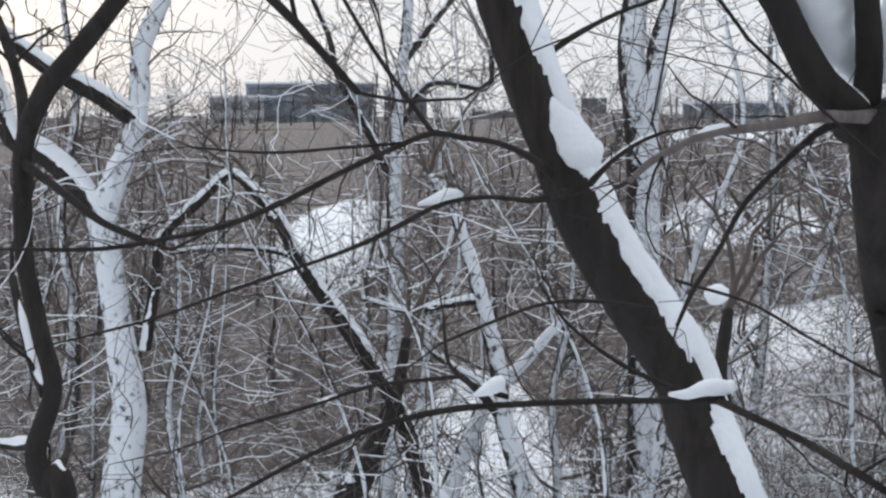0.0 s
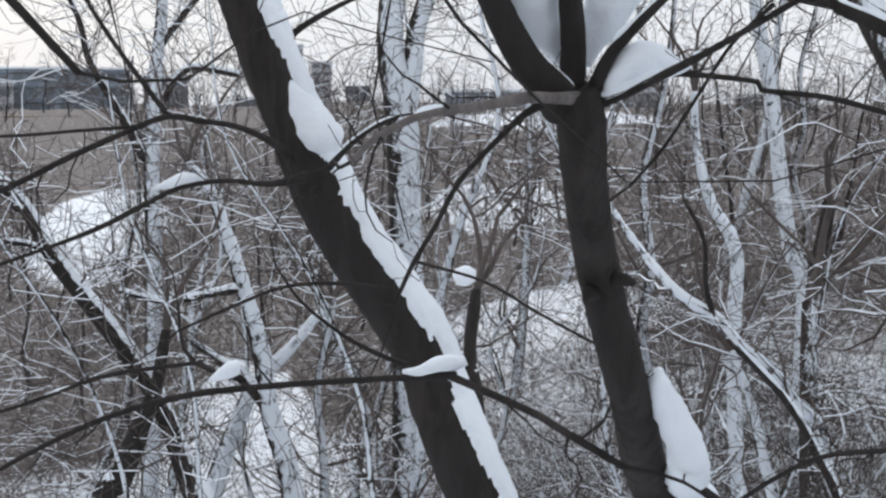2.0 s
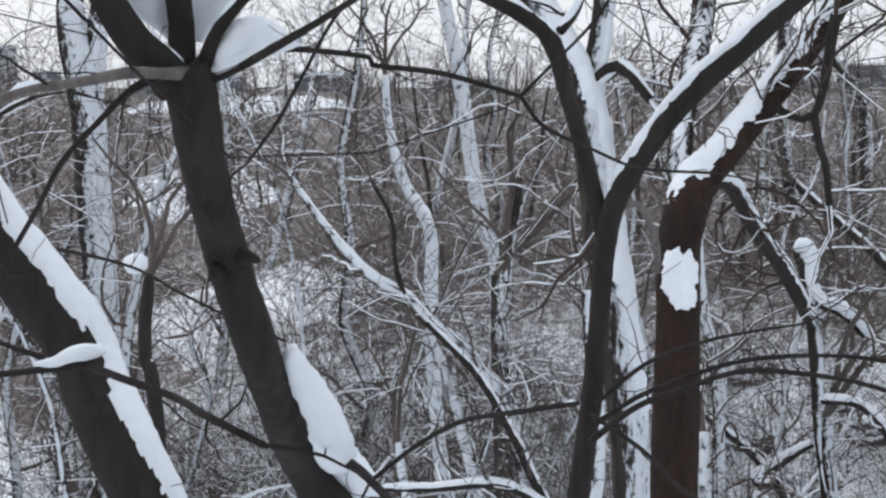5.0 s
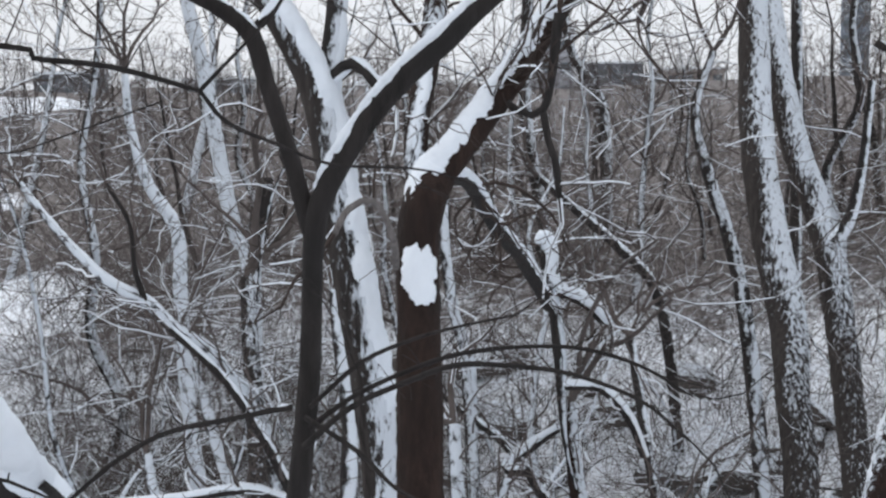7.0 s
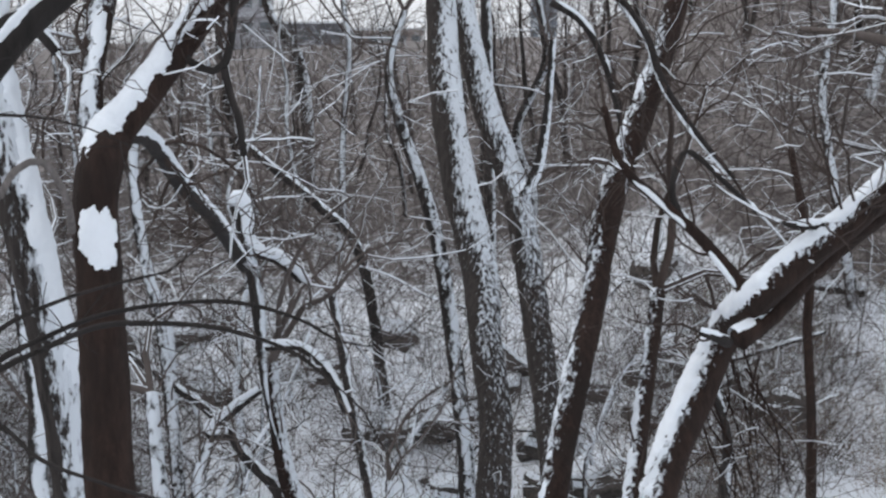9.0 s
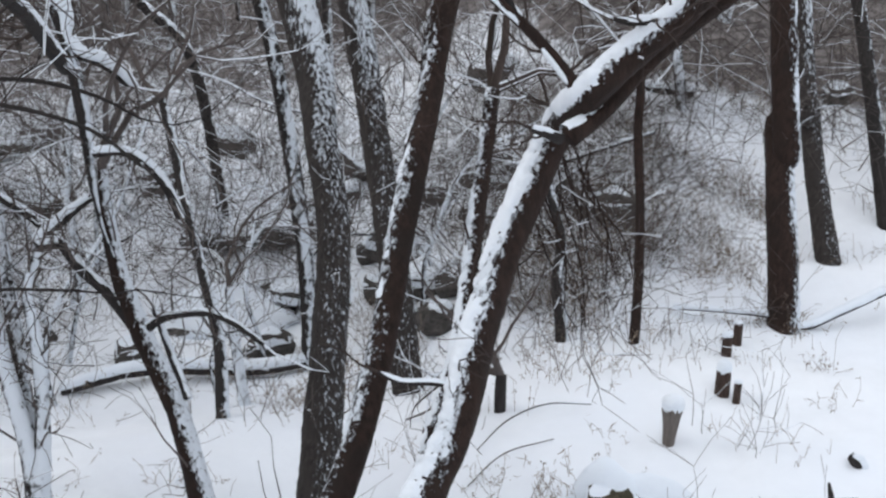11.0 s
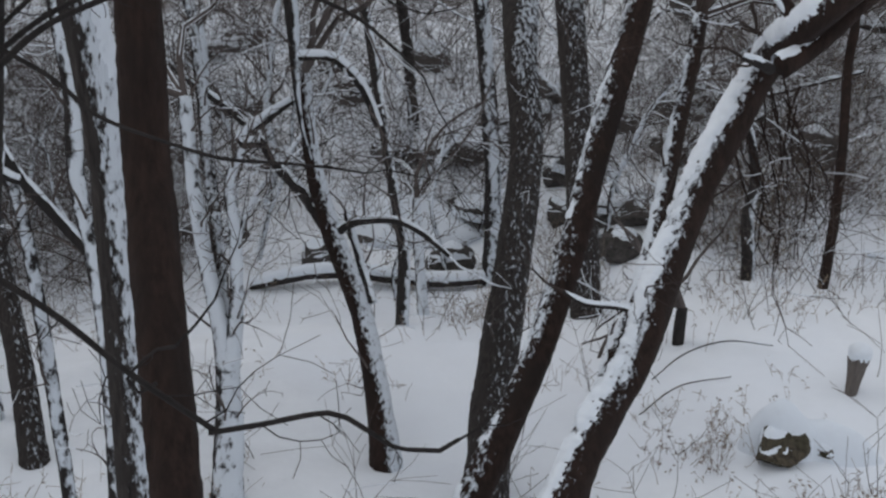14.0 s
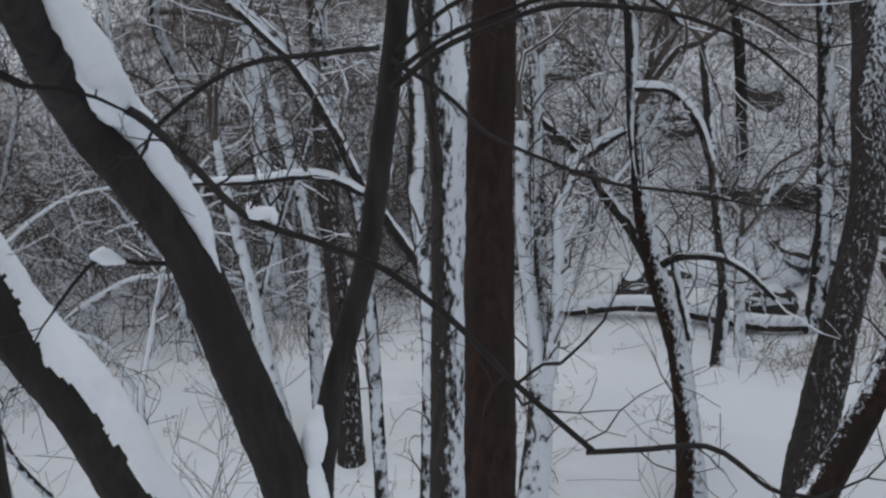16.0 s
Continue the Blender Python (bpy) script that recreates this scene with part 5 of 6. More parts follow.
def build_tree(key, stems, index):
    rng = np.random.default_rng(100 + index)
    top = new("snag" if key == "snag_post" else "tree")
    first = stems[0][4][0]
    top.location = (first[0], first[1], height(first[0], first[1]))
    tagged(top, LABELS.get(key, "bare tree with snow on its branches" if stems[0][3] < 0.8 else "bare young tree coated white with snow"), "tree", "trees of the wood")
    inv = Matrix.Translation(-Vector(top.location))
    wood, flakes, trunk = Shape(), Shape(), None
    for n, (name, mat, snow, plas, pts) in enumerate(stems):
        if name == "snow_pad":
            pad = Shape()
            snow_shell(pad, spline(pts, 0.012), snow, PADS[pts[0][2] > 4.2], seed=n, sides=48, deep=0.018, grain=0.5, fade=0.8, wave=0.5, fleck=1.2)
            pad.object("snow_pad", "snow", trunk, label="ragged pad of snow stuck to the bark", kind="stuff")
            continue
        pts = list(pts)
        if name != "limb" and n == 0 or name in ("second_stem", "third_stem"):
            a, b = np.array(pts[0]), np.array(pts[1])
            z = height(a[0], a[1]) - 0.15
            if a[2] > z + 0.1:
                d = (a - b)[:3] / max(0.05, (b - a)[2])
                go = min(1.0, a[2] - z)
                low = a[:3] + np.array((d[0] * go * 0.5, d[1] * go * 0.5, 0))
                low[2] = height(low[0], low[1]) - 0.15
                pts.insert(0, (*low, a[3] * 1.18))
        mid = np.mean([p[:2] for p in pts[-3:]], axis=0)
        size = min(1.0, max(0.2, math.hypot(*mid) / 5))
        rmax = max(p[3] for p in pts) / size
        thick = rmax > 0.028
        path = spline(pts, (0.035 if rmax > 0.045 else 0.05) * size)
        body = Shape()
        sides = 18 if rmax > 0.07 else (12 if thick else 7)
        tube(body, path, sides, 0.035 if thick else 0.05, seed=n + index * 31)
        cover = stuck(path, sides, plas, WIND.get(key, WIND["default"]), index + n, LOW_FLECKS.get(key)) if plas else None
        ob = body.object(name, mat, top, cover=cover)
        ob.matrix_parent_inverse = inv
        trunk = ob if n == 0 else trunk
        near = math.hypot(*mid) < 4.4
        if snow:
            s = Shape()
            if np.mean(path[:, 3]) > 0.025 * size:
                fine = spline(pts, 0.016 * max(size, 0.6)) if rmax > 0.07 and math.hypot(*mid) < 10 else path
                snow_shell(s, fine, snow, TOP.get(key, (0.15, -0.1, 1.0)), seed=n * 7 + index, sides=(72 if near else 40) if rmax > 0.07 else 22, deep=min(0.045, 0.22 * rmax + 0.012) * size, grain=0.42 if key in RAGGED else 0.28, reach=0.6, wave=0.3 if key in RAGGED else 0.16, size=size, low=RAGGED.get(key))
            else:
                snow_ridge(s, path, snow, seed=n * 7 + index, size=size)
            if s.v:
                s.object("snow", "snow", ob, label="white snow lying along the branch", kind="stuff")
        if name == "stub":
            continue
        # side twigs and the crown beyond
        length = sum(np.linalg.norm(path[k + 1, :3] - path[k, :3]) for k in range(len(path) - 1))
        count = int(length * (5 if name == "limb" else 2.2))
        if name != "limb" and key in ("red", "clump", "snowy_back"):
            count = int(length * 2.2) if key == "clump" else 0
        if near:
            count = int(length * 3.2 / size) if name == "limb" and rmax < 0.03 else 0
        for k in range(count):
            i = rng.integers(len(path) // 6 if name == "limb" or key != "clump" else len(path) * 6 // 10, len(path))
            t = unit(path[min(i + 1, len(path) - 1), :3] - path[i - 1, :3])
            side = unit(np.cross(t, rng.normal(0, 1, 3)))
            r = min(0.4 * path[i, 3], 0.012 * size)
            spray(wood, flakes, path[i, :3], t * 0.7 + side + np.array((0, 0, 0.2)), max(r, 0.003 * size), rng.uniform(0.25, 0.9) * size * min(1.0, 0.35 + path[i, 3] * 14 / size), 1 if r < 0.006 * size else 2, rng, 0.0 if near else (0.2 if key == "clump" else 0.45), kids=3, cutoff=0.0018 * size if near else 0.0025)
        e = path[-1]
        t = unit(e[:3] - path[-4, :3])
        if any(np.linalg.norm(np.array(o[4][0][:3]) - e[:3]) < 0.3 * max(size, 0.4) for o in stems[n + 1:]):
            continue
        if e[3] > 0.012 * size and (e[2] > 5.0 or name != "limb"):
            big = min(e[3] * 40, 2.6)
            for k in range(3):
                spray(wood, flakes, e[:3], t + rng.normal(0, 0.35, 3), e[3] * (0.4 if key == "red" else 0.65), big * rng.uniform(0.6, 1), 3, rng, 0.0 if near else 0.7, kids=4, sides=6, cutoff=0.002 * size if near else 0.003)
        else:
            spray(wood, flakes, e[:3], t, min(e[3] * 0.9, 0.012 * size), 0.5 * size, 1, rng, 0.0 if near else 0.6, kids=3, cutoff=0.0018 * size if near else 0.0025)
    if wood.v:
        ob = wood.object("crown", "bark" if key in ("maple", "leaning", "dark_left") else ("twig_dark" if key in ("clump", "red") else "twig"), top, kind="stuff")
        ob.matrix_parent_inverse = inv
    if flakes.v:
        ob = flakes.object("crown_snow", "snow", top, smooth=False, label="snow on the fine twigs", kind="stuff")
        ob.matrix_parent_inverse = inv
    return top


for index, key in enumerate(TREES):
    build_tree(key, TREES[key], index)


def snow_clump(pts, seed):
    """A rounded heap of snow along a short line."""
    size = min(1.0, max(0.2, math.hypot(pts[0][0], pts[0][1]) / 5))
    path = spline(pts, 0.02 * size)
    s = Shape()
    t, u, w = frames(path)
    sides = 20
    a = np.arange(sides) * 2 * math.pi / sides
    d = np.cos(a)[None, :, None] * u[:, None] + np.sin(a)[None, :, None] * w[:, None]
    n = len(path)
    r = np.zeros((n, sides))
    for i in range(n):
        for j in range(sides):
            q = path[i, :3] + d[i, j] * path[i, 3]
            r[i, j] = path[i, 3] * (1 + 0.16 * noise.noise(Vector(q * 14 / size) + Vector((seed, 0, 0))) + 0.07 * noise.noise(Vector(q * 40 / size)))
    s.add(path[:, None, :3] + r[..., None] * d, [(i * sides + j, i * sides + (j + 1) % sides, (i + 1) * sides + (j + 1) % sides, (i + 1) * sides + j) for i in range(n - 1) for j in range(sides)] + [tuple(range(sides - 1, -1, -1)), tuple(range((n - 1) * sides, n * sides))])
    ob = s.object("snow_clump", "snow")
    tagged(ob, "rounded clump of white snow resting on a branch", "snow", "snow clumps")


for index, pts in enumerate(CLUMPS):
    snow_clump(pts, index)


# ---- the wood behind ----
def wood_shapes(seed, tall, r, limbs, level, kids, cutoff, amount, sides=9, plas=0.0, lowest=0.12, crook=0.012, tilt=0.10):
    """Trunk, branches and snow of a bare tree with its foot at the origin."""
    rng = np.random.default_rng(seed)
    lean = rng.normal(0, tilt, 2)
    pts = [(lean[0] * z + rng.normal(0, crook * tall), lean[1] * z + rng.normal(0, crook * tall), z, r * (1 - 0.8 * max(z, 0) / tall)) for z in np.linspace(-0.4, tall, 8)]
    path = spline(pts, tall / (40 if sides > 6 else 14))
    body, wood, flakes, coat = Shape(), Shape(), Shape(), None
    tube(body, path, sides, 0.04, seed)
    if plas:
        coat = stuck(path, sides, plas, (-0.15, -1, 0), seed)
    for k in range(limbs):
        i = rng.integers(int(len(path) * lowest), len(path) - 2)
        t = unit(path[i + 1, :3] - path[i - 1, :3])
        a = rng.uniform(0, 2 * math.pi)
        side = np.array((math.cos(a), math.sin(a), rng.uniform(0.0, 0.8)))
        spray(wood, flakes, path[i, :3], t * 0.35 + side, path[i, 3] * rng.uniform(0.25, 0.5), tall * rng.uniform(0.14, 0.3) * (1.2 - 0.6 * i / len(path)), level, rng, amount, bend=0.28, rise=0.06, kids=kids, sides=5, cutoff=cutoff)
    return body, wood, flakes, coat


def wood_tree(shapes, mat):
    body, wood, flakes, coat = shapes
    top = new("tree")
    body.object("trunk", mat, top, cover=coat)
    wood.object("crown", "twig", top, kind="stuff")
    flakes.object("crown_snow", "snow", top, smooth=False, kind="stuff")
    return top


def place(kinds, spots, label, group):
    rng = random.Random(4)
    for n, (x, y, s) in enumerate(spots):
        src = kinds[n % len(kinds)]
        m = Matrix.Translation((x, y, height(x, y) - 0.1)) @ Euler((rng.gauss(0, 0.03), rng.gauss(0, 0.03), rng.uniform(-0.9, 0.9))).to_matrix().to_4x4()
        if n < len(kinds):
            src.matrix_world = m
            ob = src
        else:
            ob = copy_thing(src, m)
        ob.scale = (s, s, s)
        tagged(ob, label, "tree", group)


def scatter(seed, count, r0, r1, yaw0, yaw1, gap, power=1.0, keep=None):
    rng = random.Random(seed)
    out = []
    tries = 0
    while len(out) < count and tries < count * 60:
        tries += 1
        r = r0 + (r1 - r0) * rng.random() ** power
        a = math.radians(rng.uniform(yaw0, yaw1))
        x, y = 0.2 + r * math.sin(a), r * math.cos(a)
        if keep and not keep(x, y, r, math.degrees(a)):
            continue
        if all((x - p[0]) ** 2 + (y - p[1]) ** 2 > (gap * r / r0) ** 2 for p in out):
            out.append((x, y, rng.uniform(0.75, 1.15)))
    return out


def stamped(name, label, category, kinds, spots, mat, seed):
    """Many of a kind, past counting, as one thing."""
    rng = random.Random(seed)
    parts = [Shape(), Shape(), Shape()]
    for n, (x, y, s) in enumerate(spots):
        m = Matrix.Translation((x, y, height(x, y) - 0.1)) @ Matrix.Rotation(rng.uniform(0, 6.28), 4, "Z") @ Matrix.Scale(s, 4)
        for p, q in zip(parts, kinds[n % len(kinds)][:3]):
            if q.v:
                p.stamp(q, m)
    top = new(name)
    tagged(top, label, category, kind="stuff")
    if parts[0].v:
        parts[0].object("trunks", "bark", top, kind="stuff")
    parts[1].object("crowns", mat, top, kind="stuff")
    parts[2].object("crown_snow", "snow", top, smooth=False, kind="stuff")


def open_ground(x, y):
    return any(((x - cx) / a) ** 2 + ((y - cy) / b) ** 2 < 1 for cx, cy, a, b in CLEARINGS)


mid = [wood_tree(wood_shapes(20 + k, 7.5 + k * 0.8, 0.085 + 0.012 * k, 19, 3, 4, 0.0030, 0.52, plas=(0.3, 0.6, 0.5, 0.2, 0.75)[k], crook=0.02, tilt=0.14), "bark_rough" if k % 2 else "bark") for k in range(5)]
place(mid, scatter(3, 26, 15, 36, -24, 84, 1.5, 0.9, lambda x, y, r, a: not open_ground(x, y) and (r > 16.5 or a < 20) and (r > 19 or a < 62)) + [(x, y, s * 0.72) for x, y, s in scatter(17, 12, 12.5, 22, -22, 13, 1.2, 1.0, lambda x, y, r, a: not open_ground(x, y))], "bare tree of the wood with snow-lined branches", "trees of the wood")
young = [wood_tree(wood_shapes(40 + k, 7.4 + 0.5 * k, 0.036, 18, 2, 4, 0.0036, 0.8, plas=0.45, lowest=0.3, crook=0.022, tilt=0.22), "bark") for k in range(3)]
place(young, scatter(23, 10, 8.5, 14, -22, 24, 1.1, 1.0), "slender young tree with snow-lined twigs", "young trees of the slope")
far = [wood_shapes(60 + k, 7 + k * 0.7, 0.11, 17, 2, 4, 0.008, 0.3, sides=6) for k in range(4)]
low = [(x, y, s * (0.6 + 0.4 * float(smoothstep(46, 62, math.degrees(math.atan2(x, y)))))) for x, y, s in scatter(5, 165, 27, 70, -30, 88, 1.3, 0.8, lambda x, y, r, a: not open_ground(x, y))]
stamped("far_wood", "bare grey-brown wood on the far slope", "wood", far, low, "twig_far", 1)
dim = [wood_shapes(80 + k, 7 + k * 0.7, 0.12, 16, 1, 6, 0.016, 0.25, sides=5) for k in range(4)]
low = [(x, y, s * (0.5 + 0.55 * float(smoothstep(46, 62, math.degrees(math.atan2(x, y)))))) for x, y, s in scatter(6, 210, 65, 150, -34, 86, 2.0, 0.8)] + [(x, y, s * 0.62) for x, y, s in scatter(7, 110, 62, 125, -26, 34, 1.2)]
stamped("far_wood", "bare grey wood along the ridge", "wood", dim, low, "twig_far", 2)


# ---- brush, dry weeds, stones ----
def brush_shapes(seed, stems, size, level, amount, cutoff, droop):
    rng = np.random.default_rng(seed)
    wood, flakes = Shape(), Shape()
    for k in range(stems):
        d = np.array((rng.normal(0, 0.7), rng.normal(0, 0.7), 1.0))
        spray(wood, flakes, (rng.normal(0, 0.25), rng.normal(0, 0.25), -0.05), d, rng.uniform(0.006, 0.016), size * rng.uniform(0.5, 1.3), level, rng, amount, bend=0.2, rise=droop, kids=4, sides=3, cutoff=cutoff)
    return Shape(), wood, flakes


thick = [brush_shapes(k, 9, 1.7, 2, 0.28, 0.003, -0.04) for k in range(5)]
spots = scatter(11, 200, 14.5, 30, 18, 85, 0.6, 1.0, lambda x, y, r, a: r > (16.8 if 34 < a < 60 else 15.5) and (a < 66 or r > 18))
spots += [(x, y, s * 0.7) for x, y, s in scatter(15, 46, 13.6, 19, 60, 68.5, 0.4)]
spots += [(x, y, s * 0.8) for x, y, s in scatter(14, 110, 14.5, 21, 12, 36, 0.5)]
spots += scatter(12, 150, 12, 34, -28, 20, 0.7, 1.0, lambda x, y, r, a: not open_ground(x, y) and (a < -4 or r > 17))
stamped("brush", "tangled bare brush with snow on its stems", "brush", thick, spots, "twig", 3)
spots = scatter(13, 240, 27, 70, -30, 88, 0.8, 1.0, lambda x, y, r, a: not open_ground(x, y))
coarse = [brush_shapes(30 + k, 9, 2.4, 1, 0.25, 0.008, -0.02) for k in range(4)]
stamped("brush", "dense grey-brown brush on the far slope", "brush", coarse, spots, "twig_far", 4)


def arching_stem(x, y, turn, tall, r, seed):
    """A young stem bent over by snow, with a few side shoots."""
    rng = np.random.default_rng(seed)
    top = new("bent_sapling")
    z = height(x, y)
    c, s = math.cos(turn), math.sin(turn)
    pts, lean, side = [], rng.uniform(0.1, 0.5), rng.normal(0, 0.12)
    px, pz, q = 0.0, -0.15, 0.0
    for k in range(8):
        pts.append((x + c * px - s * q, y + s * px + c * q, z + pz, r * (1 - 0.11 * k)))
        a = 0.15 + lean * k * 0.55 + rng.normal(0, 0.2)
        px, pz, q = px + math.sin(a) * tall / 7, pz + math.cos(a) * tall / 7, q + (side + rng.normal(0, 0.12)) * tall / 7
        if pz < 0.3 and k > 3:
            break
    path = spline(pts, 0.1)
    body, snow, wood, flakes = Shape(), Shape(), Shape(), Shape()
    tube(body, path, 7, 0.06, seed)
    trunk = body.object("stem", "bark", top, cover=stuck(path, 7, 0.3, (-0.3, -0.95, 0), seed))
    snow_ridge(snow, path, 0.9, seed)
    if snow.v:
        snow.object("snow", "snow", trunk, label="white snow lying along the stem", kind="stuff")
    for k in range(int(tall * 2.6)):
        i = rng.integers(len(path) // 4, len(path) - 1)
        t = unit(path[i + 1, :3] - path[i - 1, :3])
        spray(wood, flakes, path[i, :3], t + unit(np.cross(t, rng.normal(0, 1, 3))) + np.array((0, 0, 0.3)), path[i, 3] * 0.55, rng.uniform(0.4, 1.1), 2, rng, 0.8, bend=0.26, kids=3, cutoff=0.003)
    wood.object("crown", "twig", top, kind="stuff")
    if flakes.v:
        flakes.object("crown_snow", "snow", top, smooth=False, kind="stuff")
    tagged(top, "crooked young stem bent over under a line of snow", "sapling", "bent saplings")


spots = scatter(31, 24, 8.5, 17, -22, 22, 0.9, 1.0, lambda x, y, r, a: not open_ground(x, y))
spots += scatter(32, 26, 13.5, 19.5, 20, 58, 0.9, 1.0)
for k, (x, y, s) in enumerate(spots):
    arching_stem(x, y, (k * 2.4) % 6.28, 2.6 + 2.2 * (k * 0.37 % 1), 0.022 + 0.018 * (k * 0.61 % 1), 300 + k)


def weeds(seed, count, r0, r1, a0, a1, tall, leafy=2):
    """Dry stalks standing out of the snow."""
    rng = np.random.default_rng(seed)
    s = Shape()
    for k in range(count):
        r, a = rng.uniform(r0, r1), math.radians(rng.uniform(a0, a1))
        x, y = 0.2 + r * math.sin(a), r * math.cos(a)
        if noise.noise(Vector((x * 0.7, y * 0.7, 9))) < -0.05:
            continue
        for j in range(rng.integers(2, 7)):
            p = (x + rng.normal(0, 0.12), y + rng.normal(0, 0.12))
            p = (*p, height(*p) - 0.03)
            q = wander(p, (rng.normal(0, 0.35), rng.normal(0, 0.35), 1), tall * rng.uniform(0.3, 1.2), 0.0028, 0.0015, 3, rng, 0.2, -0.04)
            thin_tube(s, q)
            for m in range(rng.integers(0, 4)):
                e = q[rng.integers(1, 4)]
                thin_tube(s, wander(e[:3], rng.normal(0, 1, 3), 0.06 * rng.uniform(0.5, 1.6), 0.004, 0.002, 2, rng, 0.3, 0))
            for m in range(rng.integers(0, leafy + 1)):
                # a curled dry leaf or seed head
                e = q[rng.integers(1, 4), :3] + rng.normal(0, 0.025, 3)
                u, w = unit(rng.normal(0, 1, 3)), unit(rng.normal(0, 1, 3))
                k1, k2 = rng.uniform(0.012, 0.03), rng.uniform(0.005, 0.013)
                s.add((e, e + u * k1 + w * k2, e + u * 2 * k1, e + u * k1 - w * k2 * 0.6), [(0, 1, 2), (0, 2, 3)])
    top = s.object("weeds", "straw", kind="stuff")
    tagged(top, "dry straw-coloured weeds poking out of the snow", "weeds")


weeds(1, 190, 7.5, 16, 44, 80, 0.32)
weeds(2, 260, 12.5, 17, 15, 62, 0.42)
weeds(3, 240, 13, 24, 58, 80, 0.4)
weeds(5, 420, 11.5, 18, 50, 70, 0.42)
weeds(6, 1100, 13.5, 20, 61, 74, 0.5, 5)
weeds(7, 110, 7.2, 10, 60, 78, 0.28, 4)
weeds(4, 140, 8, 14, 10, 40, 0.35)


def dry_tuft(x, y, wide, tall, seed):
    """A clump of withered broad-leaved weeds."""
    rng = np.random.default_rng(seed)
    top = new("weed_tuft")
    stalk, leaf = Shape(), Shape()
    for k in range(int(16 * wide / 0.12)):
        p = (x + rng.normal(0, wide), y + rng.normal(0, wide))
        q = wander((*p, height(*p) - 0.03), (rng.normal(0, 0.3), rng.normal(0, 0.3), 1), tall * rng.uniform(0.4, 1.1), 0.0028, 0.0016, 3, rng, 0.18, -0.05)
        thin_tube(stalk, q)
        for m in range(rng.integers(2, 6)):
            e = q[rng.integers(1, 4), :3] + rng.normal(0, 0.015, 3)
            u, w = unit(rng.normal(0, 1, 3) + np.array((0, 0, -0.6))), unit(rng.normal(0, 1, 3))
            k1, k2 = rng.uniform(0.012, 0.024), rng.uniform(0.007, 0.015)
            leaf.add((e, e + u * k1 + w * k2, e + u * 2.2 * k1, e + u * k1 - w * k2 * 0.7), [(0, 1, 2), (0, 2, 3)])
    stalk.object("stalk", "straw", top, kind="stuff")
    leaf.object("leaf", "dry_leaf", top, smooth=False, kind="stuff")
    tagged(top, "withered beige broad-leaved weeds standing in snow", "weeds", "weed tufts")


for k, (x, y) in enumerate([
    (8.37, 2.47),
    (8.14, 2.50),
    (8.32, 2.31),
    (8.82, 1.88),
    (8.54, 1.89),
    (7.59, 3.50),
    (7.49, 3.37),
    (7.76, 3.05),
    (8.46, 4.04),
    (9.71, 1.81),
    (8.71, 2.52),
    (8.56, 4.05),
    (8.35, 3.10),
    (8.59, 2.76),
    (8.93, 1.99),
    (12.40, 2.82),
]):
    dry_tuft(x, y, 0.09 + 0.05 * (k % 3), 0.2 + 0.05 * (k % 4), 500 + k)


def saplings(seed, count, r0, r1, a0, a1):
    rng = np.random.default_rng(seed)
    for k in range(count):
        r, a = rng.uniform(r0, r1), math.radians(rng.uniform(a0, a1))
        x, y = 0.2 + r * math.sin(a), r * math.cos(a)
        wood, flakes = Shape(), Shape()
        for j in range(rng.integers(2, 6)):
            spray(wood, flakes, (x + rng.normal(0, 0.06), y + rng.normal(0, 0.06), height(x, y) - 0.05), (rng.normal(0, 0.35), rng.normal(0, 0.35), 1), 0.005, rng.uniform(0.4, 0.8), 1, rng, 0.25, bend=0.14, rise=0.03, kids=4, cutoff=0.0022)
        top = new("sapling")
        wood.object("stem", "twig", top, kind="stuff")
        if flakes.v:
            flakes.object("stem_snow", "snow", top, smooth=False, kind="stuff")
        tagged(top, "small bare brown sapling in the snow", "sapling", "saplings")


saplings(5, 26, 7.5, 14, 42, 76)
saplings(6, 12, 8, 13, 12, 42)


def boulder(x, y, size, flat, seed, cover=0.35, sink=0.35, name="rock", label="dark broken rock under a cap of snow", mat="rock"):
    """An angular stone with snow on top."""
    bm = bmesh.new()
    bmesh.ops.create_icosphere(bm, subdivisions=4, radius=1)
    cut = np.random.default_rng(seed)
    planes = [(unit(cut.normal(0, 1, 3)), cut.uniform(0.45, 0.85)) for k in range(9)]
    spin = cut.uniform(0, 3.1)
    z0 = height(x, y) + size * flat * (1 - 2 * sink)

    def solid(v):
        p = np.array(v)
        for nrm, h in planes:
            over = p @ nrm - h
            if over > 0:
                p = p - nrm * over
        p = p * (1 + 0.10 * noise.noise(Vector(p * 3) + Vector((seed, 0, 0))) + 0.05 * noise.noise(Vector(p * 9)))
        p = p * np.array((size, size * 0.7, size * flat))
        return np.array((p[0] * math.cos(spin) - p[1] * math.sin(spin) + x, p[0] * math.sin(spin) + p[1] * math.cos(spin) + y, p[2] + z0))

    top = new(name)
    a, b = Shape(), Shape()
    base = [solid(v.co) for v in bm.verts]
    a.add(base, [[v.index for v in f.verts] for f in bm.faces])
    up = []
    for v, q in zip(bm.verts, base):
        s = v.co.z - cover + 0.12 * noise.noise(Vector(q * 4))
        up.append(q + np.array((0, 0, 1)) * (0.10 * math.sqrt(s) if s > 0 else -0.03) * min(1.0, size * 1.8) + np.array((v.co.x, v.co.y, 0)) * (0.02 if s > 0 else -0.02))
    b.add(up, [[v.index for v in f.verts] for f in bm.faces if max(v.co.z for v in f.verts) > cover - 0.3])
    bm.free()
    a.object("stone", mat, top, smooth=False)
    b.object("snow", "snow", top, label="cap of snow")
    tagged(top, label, "rock", "rocks")


